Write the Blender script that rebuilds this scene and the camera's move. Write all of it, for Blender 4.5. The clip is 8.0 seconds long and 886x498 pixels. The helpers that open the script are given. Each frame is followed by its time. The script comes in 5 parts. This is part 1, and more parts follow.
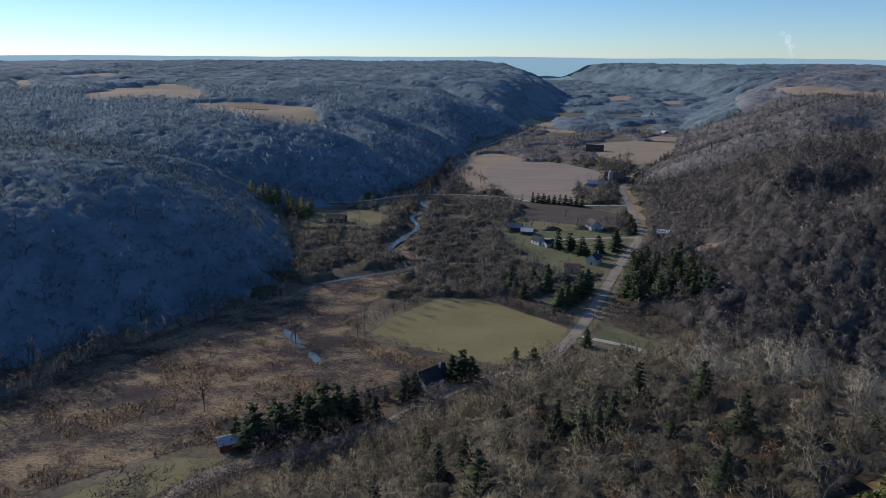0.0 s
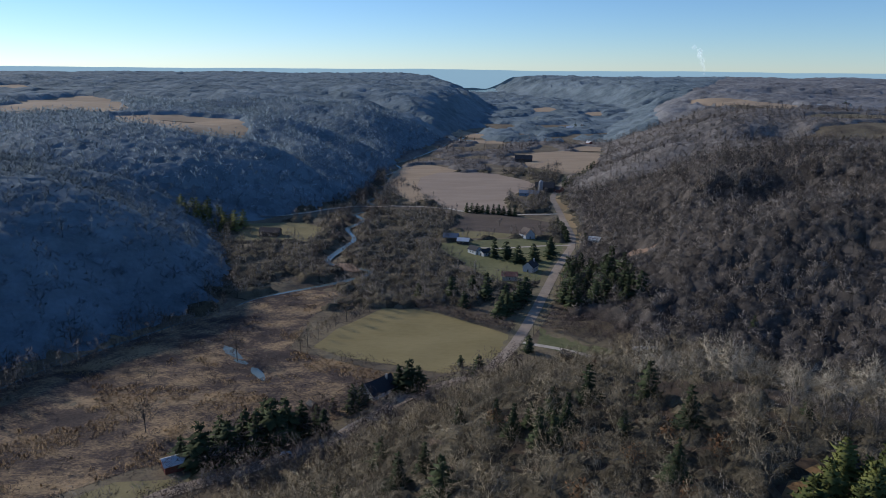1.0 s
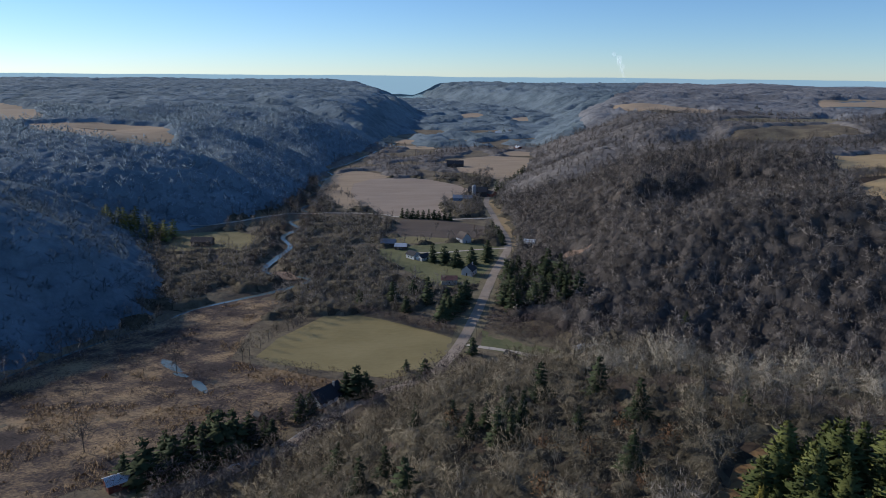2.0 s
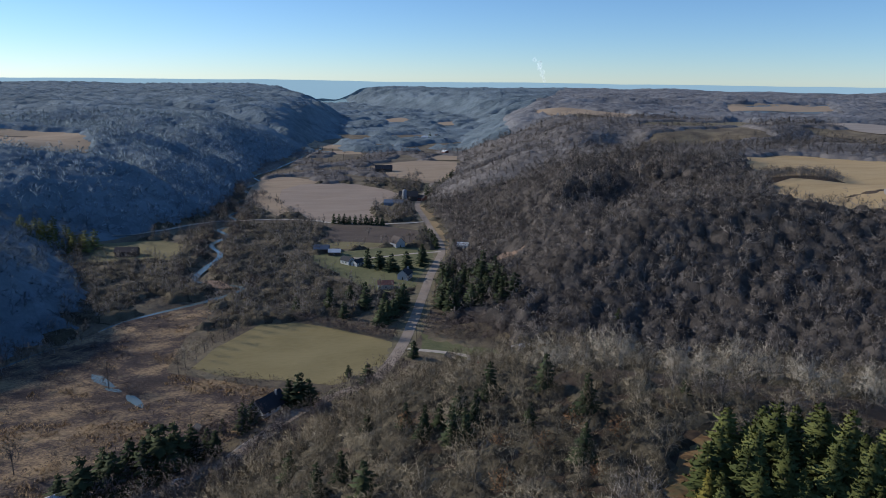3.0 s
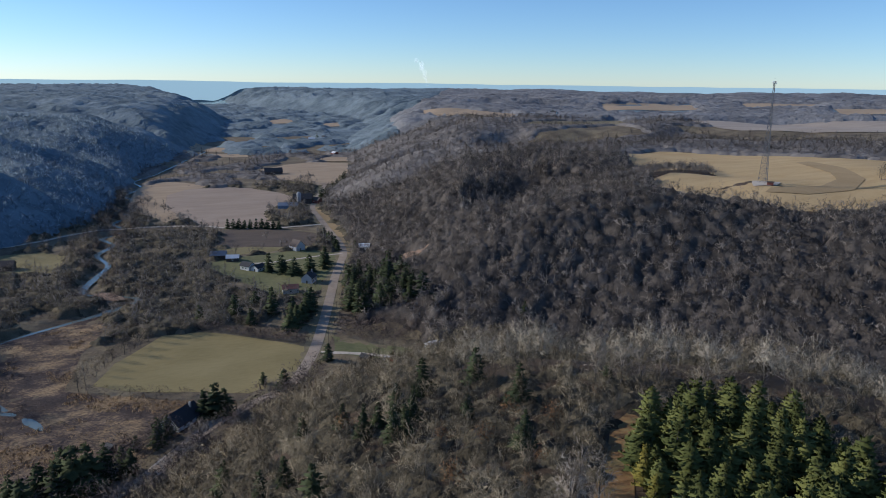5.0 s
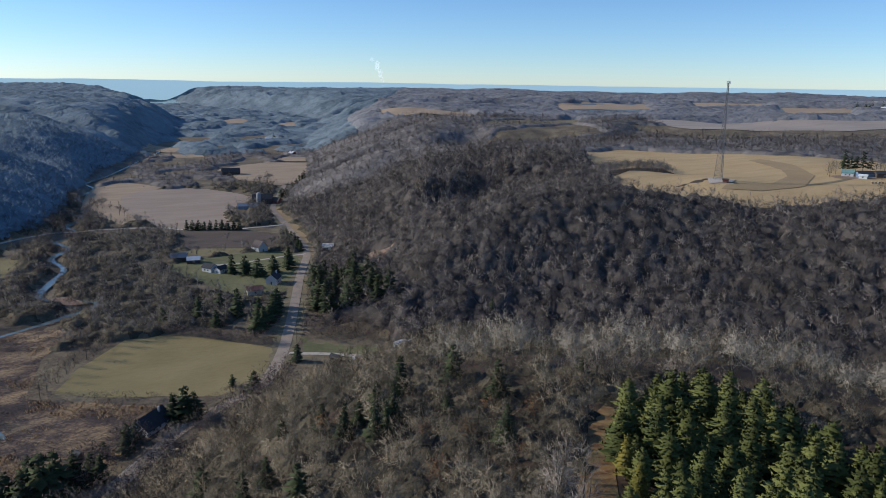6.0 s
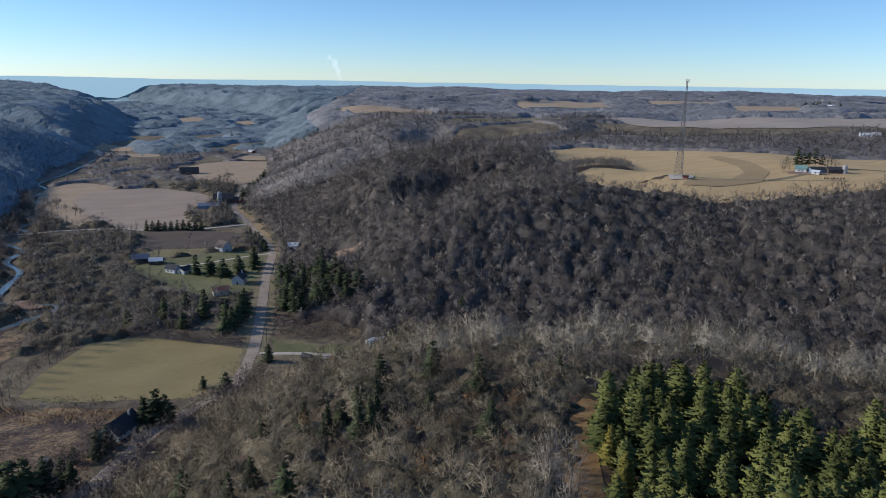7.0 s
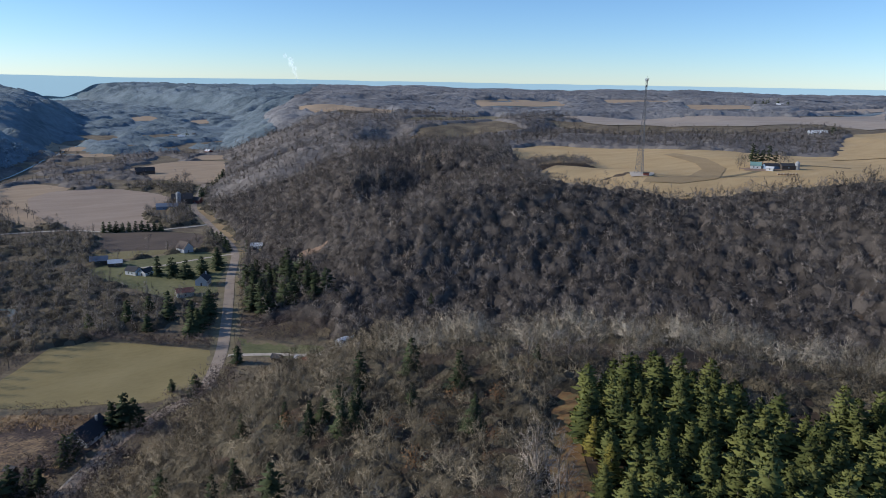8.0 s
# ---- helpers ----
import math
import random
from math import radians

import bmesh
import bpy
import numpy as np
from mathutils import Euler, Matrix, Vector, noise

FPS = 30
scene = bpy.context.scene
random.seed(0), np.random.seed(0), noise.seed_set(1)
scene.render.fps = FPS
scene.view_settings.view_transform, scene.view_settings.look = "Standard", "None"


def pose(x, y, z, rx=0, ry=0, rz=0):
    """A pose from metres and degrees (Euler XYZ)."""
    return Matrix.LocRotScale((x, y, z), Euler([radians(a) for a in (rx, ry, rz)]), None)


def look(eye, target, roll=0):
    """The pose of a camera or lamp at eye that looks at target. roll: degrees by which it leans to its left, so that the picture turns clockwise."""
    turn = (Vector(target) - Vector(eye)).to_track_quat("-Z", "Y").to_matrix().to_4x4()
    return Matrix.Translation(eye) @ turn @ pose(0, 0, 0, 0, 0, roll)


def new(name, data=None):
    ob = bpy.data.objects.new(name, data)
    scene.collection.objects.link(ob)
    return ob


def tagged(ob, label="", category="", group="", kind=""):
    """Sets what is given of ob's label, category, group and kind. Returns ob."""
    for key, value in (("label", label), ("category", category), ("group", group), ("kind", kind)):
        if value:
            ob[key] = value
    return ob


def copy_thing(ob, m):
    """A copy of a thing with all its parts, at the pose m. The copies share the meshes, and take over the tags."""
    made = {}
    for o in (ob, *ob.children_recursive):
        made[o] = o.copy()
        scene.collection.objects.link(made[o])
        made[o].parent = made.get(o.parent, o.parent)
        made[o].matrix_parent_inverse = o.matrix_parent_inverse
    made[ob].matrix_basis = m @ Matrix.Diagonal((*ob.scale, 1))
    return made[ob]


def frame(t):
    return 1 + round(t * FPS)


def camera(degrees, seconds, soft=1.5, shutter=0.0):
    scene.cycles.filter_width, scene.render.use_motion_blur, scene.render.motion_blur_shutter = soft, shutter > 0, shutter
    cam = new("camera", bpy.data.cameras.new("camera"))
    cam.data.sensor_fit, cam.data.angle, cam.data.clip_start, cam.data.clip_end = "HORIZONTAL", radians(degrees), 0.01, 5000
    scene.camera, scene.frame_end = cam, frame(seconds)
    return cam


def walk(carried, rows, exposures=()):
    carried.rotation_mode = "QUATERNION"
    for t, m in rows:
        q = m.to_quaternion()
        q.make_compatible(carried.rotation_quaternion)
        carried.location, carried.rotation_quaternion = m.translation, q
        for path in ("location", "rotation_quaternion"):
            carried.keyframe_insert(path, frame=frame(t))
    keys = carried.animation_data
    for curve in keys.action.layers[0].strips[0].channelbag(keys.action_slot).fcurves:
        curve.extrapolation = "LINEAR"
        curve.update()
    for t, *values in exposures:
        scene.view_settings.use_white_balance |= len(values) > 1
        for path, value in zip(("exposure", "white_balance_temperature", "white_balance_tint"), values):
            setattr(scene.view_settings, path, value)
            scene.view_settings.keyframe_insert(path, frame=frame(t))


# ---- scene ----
cam = camera(63.2, 8.0, soft=0.9)
METRES, EYE, TILT, LEAN, TURN = 64.0, 141.0, -14.4, -0.5, 0.0
PATH = [
    (0, (-5.244, 1.354, 141.217), (-5.249, 3.285, 140.696), 0.3),
    (0.5, (-8.756, 0.152, 141.28), (-8.67, 2.086, 140.778), 0.4),
    (1, (-12.107, -0.934, 141.296), (-11.915, 0.995, 140.807), 0.5),
    (2.5, (-22.355, -2.748, 141.25), (-21.873, -0.863, 140.787), 0.6),
    (3, (-25.819, -3.117, 141.566), (-25.235, -1.259, 141.108), 0.7),
    (3.5, (-29.214, -3.215, 141.834), (-28.543, -1.387, 141.378), 0.7),
    (4, (-32.395, -3.041, 141.892), (-31.648, -1.242, 141.438), 0.7),
    (4.5, (-35.524, -2.526, 141.841), (-34.71, -0.756, 141.388), 0.7),
    (6, (-44.692, -0.615, 141.759), (-43.713, 1.07, 141.306), 0.8),
    (6.5, (-47.657, 0.309, 141.645), (-46.631, 1.964, 141.192), 0.9),
    (7, (-50.515, 1.322, 141.59), (-49.441, 2.946, 141.134), 0.9),
    (7.5, (-53.263, 2.615, 141.478), (-52.141, 4.206, 141.021), 1.0),
    (8, (-55.983, 4.081, 141.13), (-54.815, 5.638, 140.673), 1.0),
]
walk(cam, [(t, look(eye, target, roll)) for t, eye, target, roll in PATH], [(0, 0.25, 6000, 9), (8, 0.58, 6100, 9)])

# ---------------------------------------------------------------- light
SUN_DIR = Vector((-0.79, 0.62, 0.0)).normalized()      # towards the sun, on the plan
SUN_UP = radians(24)
world = bpy.data.worlds.new("sky")
scene.world = world
world.use_nodes = True
wn = world.node_tree
sky = wn.nodes.new("ShaderNodeTexSky")
sky.sky_type, sky.sun_disc = "NISHITA", False
sky.sun_elevation = SUN_UP
sky.sun_rotation = math.atan2(SUN_DIR.x, SUN_DIR.y)
sky.altitude, sky.air_density, sky.dust_density, sky.ozone_density = 4400, 1.35, 1.8, 5.2
wn.nodes["Background"].inputs["Strength"].default_value = 0.095
wn.links.new(sky.outputs["Color"], wn.nodes["Background"].inputs["Color"])
sun = new("sun", bpy.data.lights.new("sun", "SUN"))
sun.data.energy, sun.data.angle, sun.data.color = 2.5, radians(0.6), (1.0, 0.91, 0.79)
sun.matrix_world = look((-400, 300, 400), (-400 - SUN_DIR.x * math.cos(SUN_UP) * 10, 300 - SUN_DIR.y * math.cos(SUN_UP) * 10, 400 - math.sin(SUN_UP) * 10))

# ---------------------------------------------------------------- materials
def ramp(nt, pts):
    r = nt.nodes.new("ShaderNodeValToRGB")
    while len(r.color_ramp.elements) < len(pts):
        r.color_ramp.elements.new(0.5)
    for e, (p, c) in zip(r.color_ramp.elements, pts):
        e.position, e.color = p, (*c, 1)
    return r


def surface(name, a, b, c=None, size=10.0, fine=1.0, rough=0.9, bump=0.3, metal=0.0, vary=0.0, stretch=None, spec=0.2, depth=0.3):
    """A mottled surface in colours a, b (and c in patches): size and fine are metres of the two grains; vary: change from tree to tree."""
    m = bpy.data.materials.new(name)
    m.use_nodes = True
    nt = m.node_tree
    L, bs = nt.links.new, nt.nodes["Principled BSDF"]
    bs.inputs["Roughness"].default_value, bs.inputs["Metallic"].default_value = rough, metal
    bs.inputs["Specular IOR Level"].default_value = spec
    geo = nt.nodes.new("ShaderNodeNewGeometry")
    vec = geo.outputs["Position"]
    if stretch:
        mp = nt.nodes.new("ShaderNodeMapping")
        mp.inputs["Rotation"].default_value = (0, 0, radians(stretch[0]))
        mp.inputs["Scale"].default_value = (1, stretch[1], 1)
        L(vec, mp.inputs["Vector"])
        vec = mp.outputs["Vector"]
    n1, n2 = nt.nodes.new("ShaderNodeTexNoise"), nt.nodes.new("ShaderNodeTexNoise")
    for n, sz, det in ((n1, size, 5), (n2, fine, 4)):
        n.inputs["Scale"].default_value, n.inputs["Detail"].default_value = 1 / sz, det
        n.inputs["Roughness"].default_value = 0.65
        L(vec, n.inputs["Vector"])
    mix = nt.nodes.new("ShaderNodeMath")
    mix.operation = "MULTIPLY_ADD"
    L(n2.outputs["Fac"], mix.inputs[0])
    mix.inputs[1].default_value = 0.45
    L(n1.outputs["Fac"], mix.inputs[2])
    fac = mix.outputs[0]
    if vary:
        at, oi = nt.nodes.new("ShaderNodeAttribute"), nt.nodes.new("ShaderNodeObjectInfo")
        at.attribute_name = "tint"
        add, sc = nt.nodes.new("ShaderNodeMath"), nt.nodes.new("ShaderNodeMath")
        L(at.outputs["Fac"], add.inputs[0])
        L(oi.outputs["Random"], add.inputs[1])
        fr = nt.nodes.new("ShaderNodeMath")
        fr.operation = "FRACT"
        L(add.outputs[0], fr.inputs[0])
        sc.operation = "MULTIPLY_ADD"
        L(fr.outputs[0], sc.inputs[0])
        sc.inputs[1].default_value = vary
        L(fac, sc.inputs[2])
        off = nt.nodes.new("ShaderNodeMath")
        off.operation = "SUBTRACT"
        L(sc.outputs[0], off.inputs[0])
        off.inputs[1].default_value = vary / 2
        fac = off.outputs[0]
    pts = [(0.50, a), (0.92, b)] if c is None else [(0.48, a), (0.68, b), (0.86, c)]
    r = ramp(nt, pts)
    L(fac, r.inputs["Fac"])
    L(r.outputs["Color"], bs.inputs["Base Color"])
    if bump:
        bm_ = nt.nodes.new("ShaderNodeBump")
        bm_.inputs["Strength"].default_value, bm_.inputs["Distance"].default_value = bump, depth
        L(n2.outputs["Fac"], bm_.inputs["Height"])
        L(bm_.outputs["Normal"], bs.inputs["Normal"])
    return m


LITTER = surface("leaf_litter", (0.050, 0.037, 0.027), (0.125, 0.085, 0.055), size=30, fine=2.5)
MEADOW = surface("winter_grass", (0.100, 0.076, 0.053), (0.165, 0.128, 0.086), (0.26, 0.205, 0.125), size=28, fine=2.2, bump=0.6)
MARSH = surface("marsh_brush", (0.044, 0.033, 0.031), (0.098, 0.070, 0.058), (0.44, 0.300, 0.165), size=30, fine=1.6, bump=1.0, depth=0.8, stretch=(52, 1.6))
GREEN = surface("hay_field", (0.245, 0.192, 0.082), (0.325, 0.258, 0.122), size=55, fine=5, bump=0.15, stretch=(20, 2.0))
LAWN = surface("lawn_grass", (0.130, 0.134, 0.060), (0.215, 0.200, 0.096), size=24, fine=3, bump=0.2)
TAN = surface("corn_stubble", (0.36, 0.258, 0.165), (0.46, 0.340, 0.225), size=70, fine=5, bump=0.2, stretch=(10, 4.0))
GOLD = surface("gold_stubble", (0.46, 0.310, 0.145), (0.58, 0.415, 0.215), size=60, fine=3, bump=0.25, stretch=(35, 4.0))
DARKF = surface("ploughed_field", (0.105, 0.078, 0.060), (0.155, 0.118, 0.090), size=40, fine=3, bump=0.3, stretch=(12, 4.0))
MAUVE = surface("mauve_stubble", (0.325, 0.242, 0.178), (0.415, 0.318, 0.240), size=70, fine=5, bump=0.2, stretch=(10, 4.0))
PALE = surface("pale_field", (0.36, 0.290, 0.230), (0.44, 0.36, 0.29), size=80, fine=6, bump=0.15, stretch=(60, 3.0))
VERGE = surface("verge_grass", (0.175, 0.142, 0.080), (0.290, 0.235, 0.140), size=14, fine=1.5, bump=0.4)
ROAD = surface("worn_asphalt", (0.31, 0.235, 0.175), (0.42, 0.335, 0.255), size=8, fine=0.8, bump=0.1, spec=0.3)
GRAVEL = surface("gravel", (0.46, 0.39, 0.31), (0.60, 0.52, 0.43), size=6, fine=0.6, bump=0.4)
EARTH = surface("bare_earth", (0.24, 0.155, 0.105), (0.35, 0.245, 0.175), size=9, fine=1.2, bump=0.5)
MIDBARK = surface("winter_woods", (0.122, 0.108, 0.098), (0.262, 0.232, 0.208), size=60, fine=2.5, vary=0.35, bump=0.4, depth=1.0)
FLOODBARK = surface("grey_twigs", (0.125, 0.112, 0.102), (0.275, 0.248, 0.222), size=40, fine=2.0, vary=0.5, bump=0)
BARK = surface("bare_twigs", (0.108, 0.090, 0.063), (0.370, 0.310, 0.220), size=26, fine=1.0, vary=0.6, bump=0)
PALEBARK = surface("pale_bark", (0.30, 0.25, 0.20), (0.46, 0.39, 0.32), size=10, fine=2, vary=0.2, bump=0)
TRUNK = surface("trunk_bark", (0.10, 0.085, 0.072), (0.19, 0.165, 0.142), size=4, fine=0.5, vary=0.2, bump=0.4, depth=0.05)
RUST = surface("oak_leaves", (0.16, 0.085, 0.045), (0.28, 0.155, 0.075), size=10, fine=1, vary=0.3, bump=0)
BRUSH = surface("brush_twigs", (0.095, 0.072, 0.063), (0.190, 0.148, 0.128), size=30, fine=2, vary=0.35, bump=0)
REED = surface("dry_reed", (0.31, 0.205, 0.115), (0.52, 0.37, 0.21), size=18, fine=2, vary=0.3, bump=0)
PINE = surface("pine_needles", (0.070, 0.082, 0.024), (0.168, 0.178, 0.054), size=7, fine=0.7, vary=0.6, bump=0)
SPRUCE = surface("spruce_needles", (0.030, 0.042, 0.019), (0.070, 0.086, 0.038), size=6, fine=0.7, vary=0.3, bump=0)
YELLOWPINE = surface("yellowing_needles", (0.135, 0.125, 0.025), (0.235, 0.200, 0.045), size=4, fine=0.7, vary=0.3, bump=0)
# western woods: air haze is mixed into the base colours, paler farther off
HAZEUNDER = surface("hazed_slope_brush", (0.105, 0.142, 0.168), (0.195, 0.246, 0.280), size=30, fine=3, vary=0.2, bump=0.3, depth=0.8)
HAZESLOPE = surface("hazed_hill_woods", (0.235, 0.305, 0.350), (0.430, 0.515, 0.570), size=70, fine=6, vary=0.15, bump=0.1, depth=1.0)
# both far wood colours include distance haze: blue here, greyer on the plateau
HAZEWOOD = surface("distant_woods", (0.085, 0.118, 0.136), (0.240, 0.290, 0.315), size=110, fine=14, bump=0.8, depth=6.0)
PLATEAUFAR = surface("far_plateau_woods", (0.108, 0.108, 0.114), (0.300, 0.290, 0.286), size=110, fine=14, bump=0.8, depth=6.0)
HILLBARK = surface("hill_twigs", (0.116, 0.101, 0.089), (0.310, 0.272, 0.240), size=45, fine=2.0, vary=0.6, bump=0)
# brush colour with the shade between the hill's crowns put in
HILLSHADE = surface("hill_brush", (0.056, 0.047, 0.040), (0.140, 0.118, 0.100), size=9, fine=0.9, vary=0.4, bump=1.0, depth=0.8)
NEEDLES = surface("fallen_needles", (0.14, 0.075, 0.036), (0.30, 0.17, 0.075), (0.26, 0.20, 0.09), size=9, fine=1.0, bump=0.4, stretch=(40, 3.0))
OLIVE = surface("olive_meadow", (0.20, 0.165, 0.075), (0.29, 0.24, 0.12), size=18, fine=2, bump=0.3)
STRAW = surface("mown_straw", (0.33, 0.228, 0.115), (0.42, 0.30, 0.16), size=30, fine=2, bump=0.3)
# lighter copy of the twig colour: sunlight on the ridge trees is painted in
SUNBARK = surface("sunlit_twigs", (0.40, 0.350, 0.27), (0.56, 0.49, 0.385), size=40, fine=2, vary=0.2, bump=0)
# understory brush, coloured darker to give shaded gaps between the trees
DARKUNDER = surface("understory", (0.064, 0.053, 0.035), (0.175, 0.145, 0.095), size=9, fine=0.9, vary=0.4, bump=1.0, depth=0.8)
# blue haze of the western spur is part of this twig colour
HAZEBARK = surface("slope_woods", (0.115, 0.150, 0.172), (0.230, 0.282, 0.314), size=60, fine=3, vary=0.3, bump=0.1, depth=1.0)


# ---------------------------------------------------------------- terrain
WEST_FOOT = [(-360, -400), (-300, 100), (-236, 270), (-196, 325), (-150, 375), (-112, 432), (-112, 500), (-128, 560),
             (-150, 610), (-135, 668), (-84, 716), (-40, 770), (-14, 850), (2, 1000), (40, 1180), (108, 1374),
             (225, 1750), (310, 2074), (410, 2600), (455, 3200), (455, 3800), (500, 4700)]
EAST_FOOT = [(720, 4700), (770, 3800), (900, 3200), (930, 2700), (800, 2200), (600, 1800), (480, 1500), (418, 1330),
             (385, 1200), (318, 1040), (262, 950), (216, 830), (198, 760), (186, 690), (172, 620), (156, 560), (130, 500),
             (112, 440), (100, 390), (112, 345), (104, 316), (62, 308), (24, 284), (-8, 254), (-56, 216), (-130, 150),
             (-200, 0), (-260, -400)]
RAVINE = [(100, 330), (136, 318), (168, 286), (208, 228), (250, 168), (300, 80), (360, -60), (460, -400)]
ROADBED = [(-5, 284), (38, 313), (66, 360), (100, 441), (120, 491), (150, 560), (160, 598), (181, 733), (190, 785), (215, 850), (262, 965)]
RIVER = [(-240, 180), (-205, 262), (-172, 330), (-122, 396), (-103, 413), (-87, 437), (-60, 457), (-39, 470), (-14, 492), (-22, 505),
         (-44, 519), (-46, 535), (-36, 570), (-28, 600), (-35, 640), (-21, 672), (-31, 704), (-8, 738), (-17, 776), (1, 815),
         (-9, 852), (15, 905), (5, 960), (28, 1030), (24, 1090), (56, 1160), (90, 1250), (150, 1420), (260, 1700)]
DRAWS = [[(152, 538), (190, 526), (230, 522), (270, 530), (300, 540)],
         [(330, 1060), (430, 960), (560, 880), (700, 850), (850, 760), (980, 640)],
         [(760, 2100), (1050, 2000), (1500, 1900), (2000, 1900)],
         [(-140, 650), (-260, 690), (-420, 720), (-700, 830), (-1100, 900)],
         [(20, 1080), (-130, 1200), (-330, 1360), (-620, 1560)],
         [(-34, 752), (-62, 806), (-104, 838), (-140, 870)],
         [(36, 1080), (2, 1190), (-40, 1250), (-90, 1300)],
         [(140, 1480), (-80, 1760), (-420, 2150)],
         [(380, 2400), (100, 2800), (-300, 3100)],
         [(900, 2500), (1250, 2450), (1700, 2300), (2300, 2250)]]


def seg_dist(x, y, line):
    """Distance to a polyline, and how far along it the nearest point lies."""
    best, along, run = np.full(x.shape, 1e9), np.zeros(x.shape), 0.0
    for (ax, ay), (bx, by) in zip(line, line[1:]):
        dx, dy = bx - ax, by - ay
        n = math.hypot(dx, dy)
        t = np.clip(((x - ax) * dx + (y - ay) * dy) / (n * n), 0, 1)
        d = np.hypot(x - ax - t * dx, y - ay - t * dy)
        along = np.where(d < best, run + t * n, along)
        best = np.minimum(best, d)
        run += n
    return best, along


def inside(x, y, poly):
    c = np.zeros(x.shape, bool)
    for (ax, ay), (bx, by) in zip(poly, poly[1:] + poly[:1]):
        if ay != by:
            c ^= ((ay > y) != (by > y)) & (x < (bx - ax) * (y - ay) / (by - ay) + ax)
    return c


def waves(x, y, seed, size):
    """Cheap smooth noise of unit height: a sum of turned sines."""
    r = np.random.RandomState(seed)
    v = np.zeros(x.shape)
    for k in range(7):
        a, f, p = r.uniform(0, 6.28), r.uniform(0.6, 1.9) / size, r.uniform(0, 6.28)
        v = v + np.sin((x * math.cos(a) + y * math.sin(a)) * f * 6.28 + p + 1.3 * np.sin((x * math.sin(a) - y * math.cos(a)) * f * 4.1 + 2 * p))
    return v / 3.6


VALLEY = WEST_FOOT + EAST_FOOT


def lie(x, y):
    """How far a place lies up from the valley floor along the ground (0: on the floor), and which side it is on."""
    dv, _ = seg_dist(x, y, VALLEY + VALLEY[:1])
    dv = np.where(inside(x, y, VALLEY), 0.0, dv)
    dr, ar = seg_dist(x, y, RAVINE)
    near = inside(x, y, RAVINE + [(-600, -400), (-260, -400), (-200, 0), (-130, 150), (-56, 216), (-8, 254), (24, 284), (62, 308), (104, 316)])
    dr = np.where(near, dr, np.maximum(dr - 36 * np.clip(ar / 130, 0, 1), 0))
    d = np.minimum(dv, dr + 0.07 * np.maximum(ar - 60, 0))
    for k, line in enumerate(DRAWS):
        dd, a = seg_dist(x, y, line)
        d = np.minimum(d, dd + (0.30 * a + 20 if k == 0 else 0.30 * a + 14 if k in (5, 6) else 0.22 * a + 8))
    west = inside(x, y, WEST_FOOT + [(-6000, 4700), (-6000, -400)])
    return d, near, west


def height(x, y):
    x, y = np.asarray(x, float), np.asarray(y, float)
    d, near, west = lie(x, y)
    far = np.hypot(x + 20, y)
    d = d * np.clip((seg_dist(x, y, ROADBED)[0] - 4) / 16, 0, 1)
    d = d * (1 + 0.22 * waves(x, y, 5, 190)) + 0
    top = np.where(near, 63.0, np.where(west, 72.0, 67.0)) + np.clip((far - 700) * 0.0062, 0, 22)
    spur = west * np.clip((660 + 0.13 * (-140 - x) - y) / 90, 0, 1)
    up = 1 - np.exp(-np.where(near, d * d / (d + 14) / 70, np.where(west, (d / 86) ** 1.25, (d / 122) ** 1.6)))
    up = up * (1 - spur) + spur * 0.95 * (1 - np.exp(-(d / 72) ** 1.35))
    roll = np.clip(d / 260, 0, 1) * (3.5 * waves(x, y, 11, 420) + np.clip(far / 900, 0, 3) * 2.5 * waves(x, y, 23, 1100))
    floor = 0.35 * waves(x, y, 3, 60) * np.clip(far / 400, 0, 1)
    knob = 15 * np.exp(-((x - 240) ** 2 + (y - 462) ** 2) / 55 ** 2) + 10 * np.exp(-((x - 275) ** 2 + (y - 585) ** 2) / 45 ** 2)
    bed = 2.6 * np.exp(-(seg_dist(x, y, RIVER)[0] / 7.5) ** 2)
    return top * up + knob + roll * (~near) + floor * (d < 30) - bed


# ---------------------------------------------------------------- mesh helpers
def mesh_np(name, verts, tris, mat, tint=None, normals=None):
    verts, tris = np.asarray(verts, np.float32), np.asarray(tris, np.int32)
    me = bpy.data.meshes.new(name)
    me.vertices.add(len(verts))
    me.vertices.foreach_set("co", verts.ravel())
    k = tris.shape[1]
    me.loops.add(len(tris) * k)
    me.loops.foreach_set("vertex_index", tris.ravel())
    me.polygons.add(len(tris))
    me.polygons.foreach_set("loop_start", np.arange(0, len(tris) * k, k, dtype=np.int32))
    if tint is not None:
        at = me.attributes.new("tint", "FLOAT", "POINT")
        at.data.foreach_set("value", np.asarray(tint, np.float32))
    for m in mat if isinstance(mat, (list, tuple)) else [mat]:
        me.materials.append(m)
    me.update(calc_edges=True)
    if normals is not None:
        at = me.attributes.new("custom_normal", "FLOAT_VECTOR", "POINT")
        at.data.foreach_set("vector", np.asarray(normals, np.float32).ravel())
        me.update()
    return me


def part(name, bm, material, parent, label=""):
    me = bpy.data.meshes.new(name)
    bm.normal_update()
    bm.to_mesh(me)
    bm.free()
    for m in material if isinstance(material, (list, tuple)) else [material]:
        me.materials.append(m)
    ob = new(name, me)
    ob.parent = parent
    return tagged(ob, label)


def thing(name, x, y, z, turn, label, category, group=""):
    ob = new(name)
    ob.matrix_basis = pose(x, y, z, 0, 0, turn)
    return tagged(ob, label, category, group)


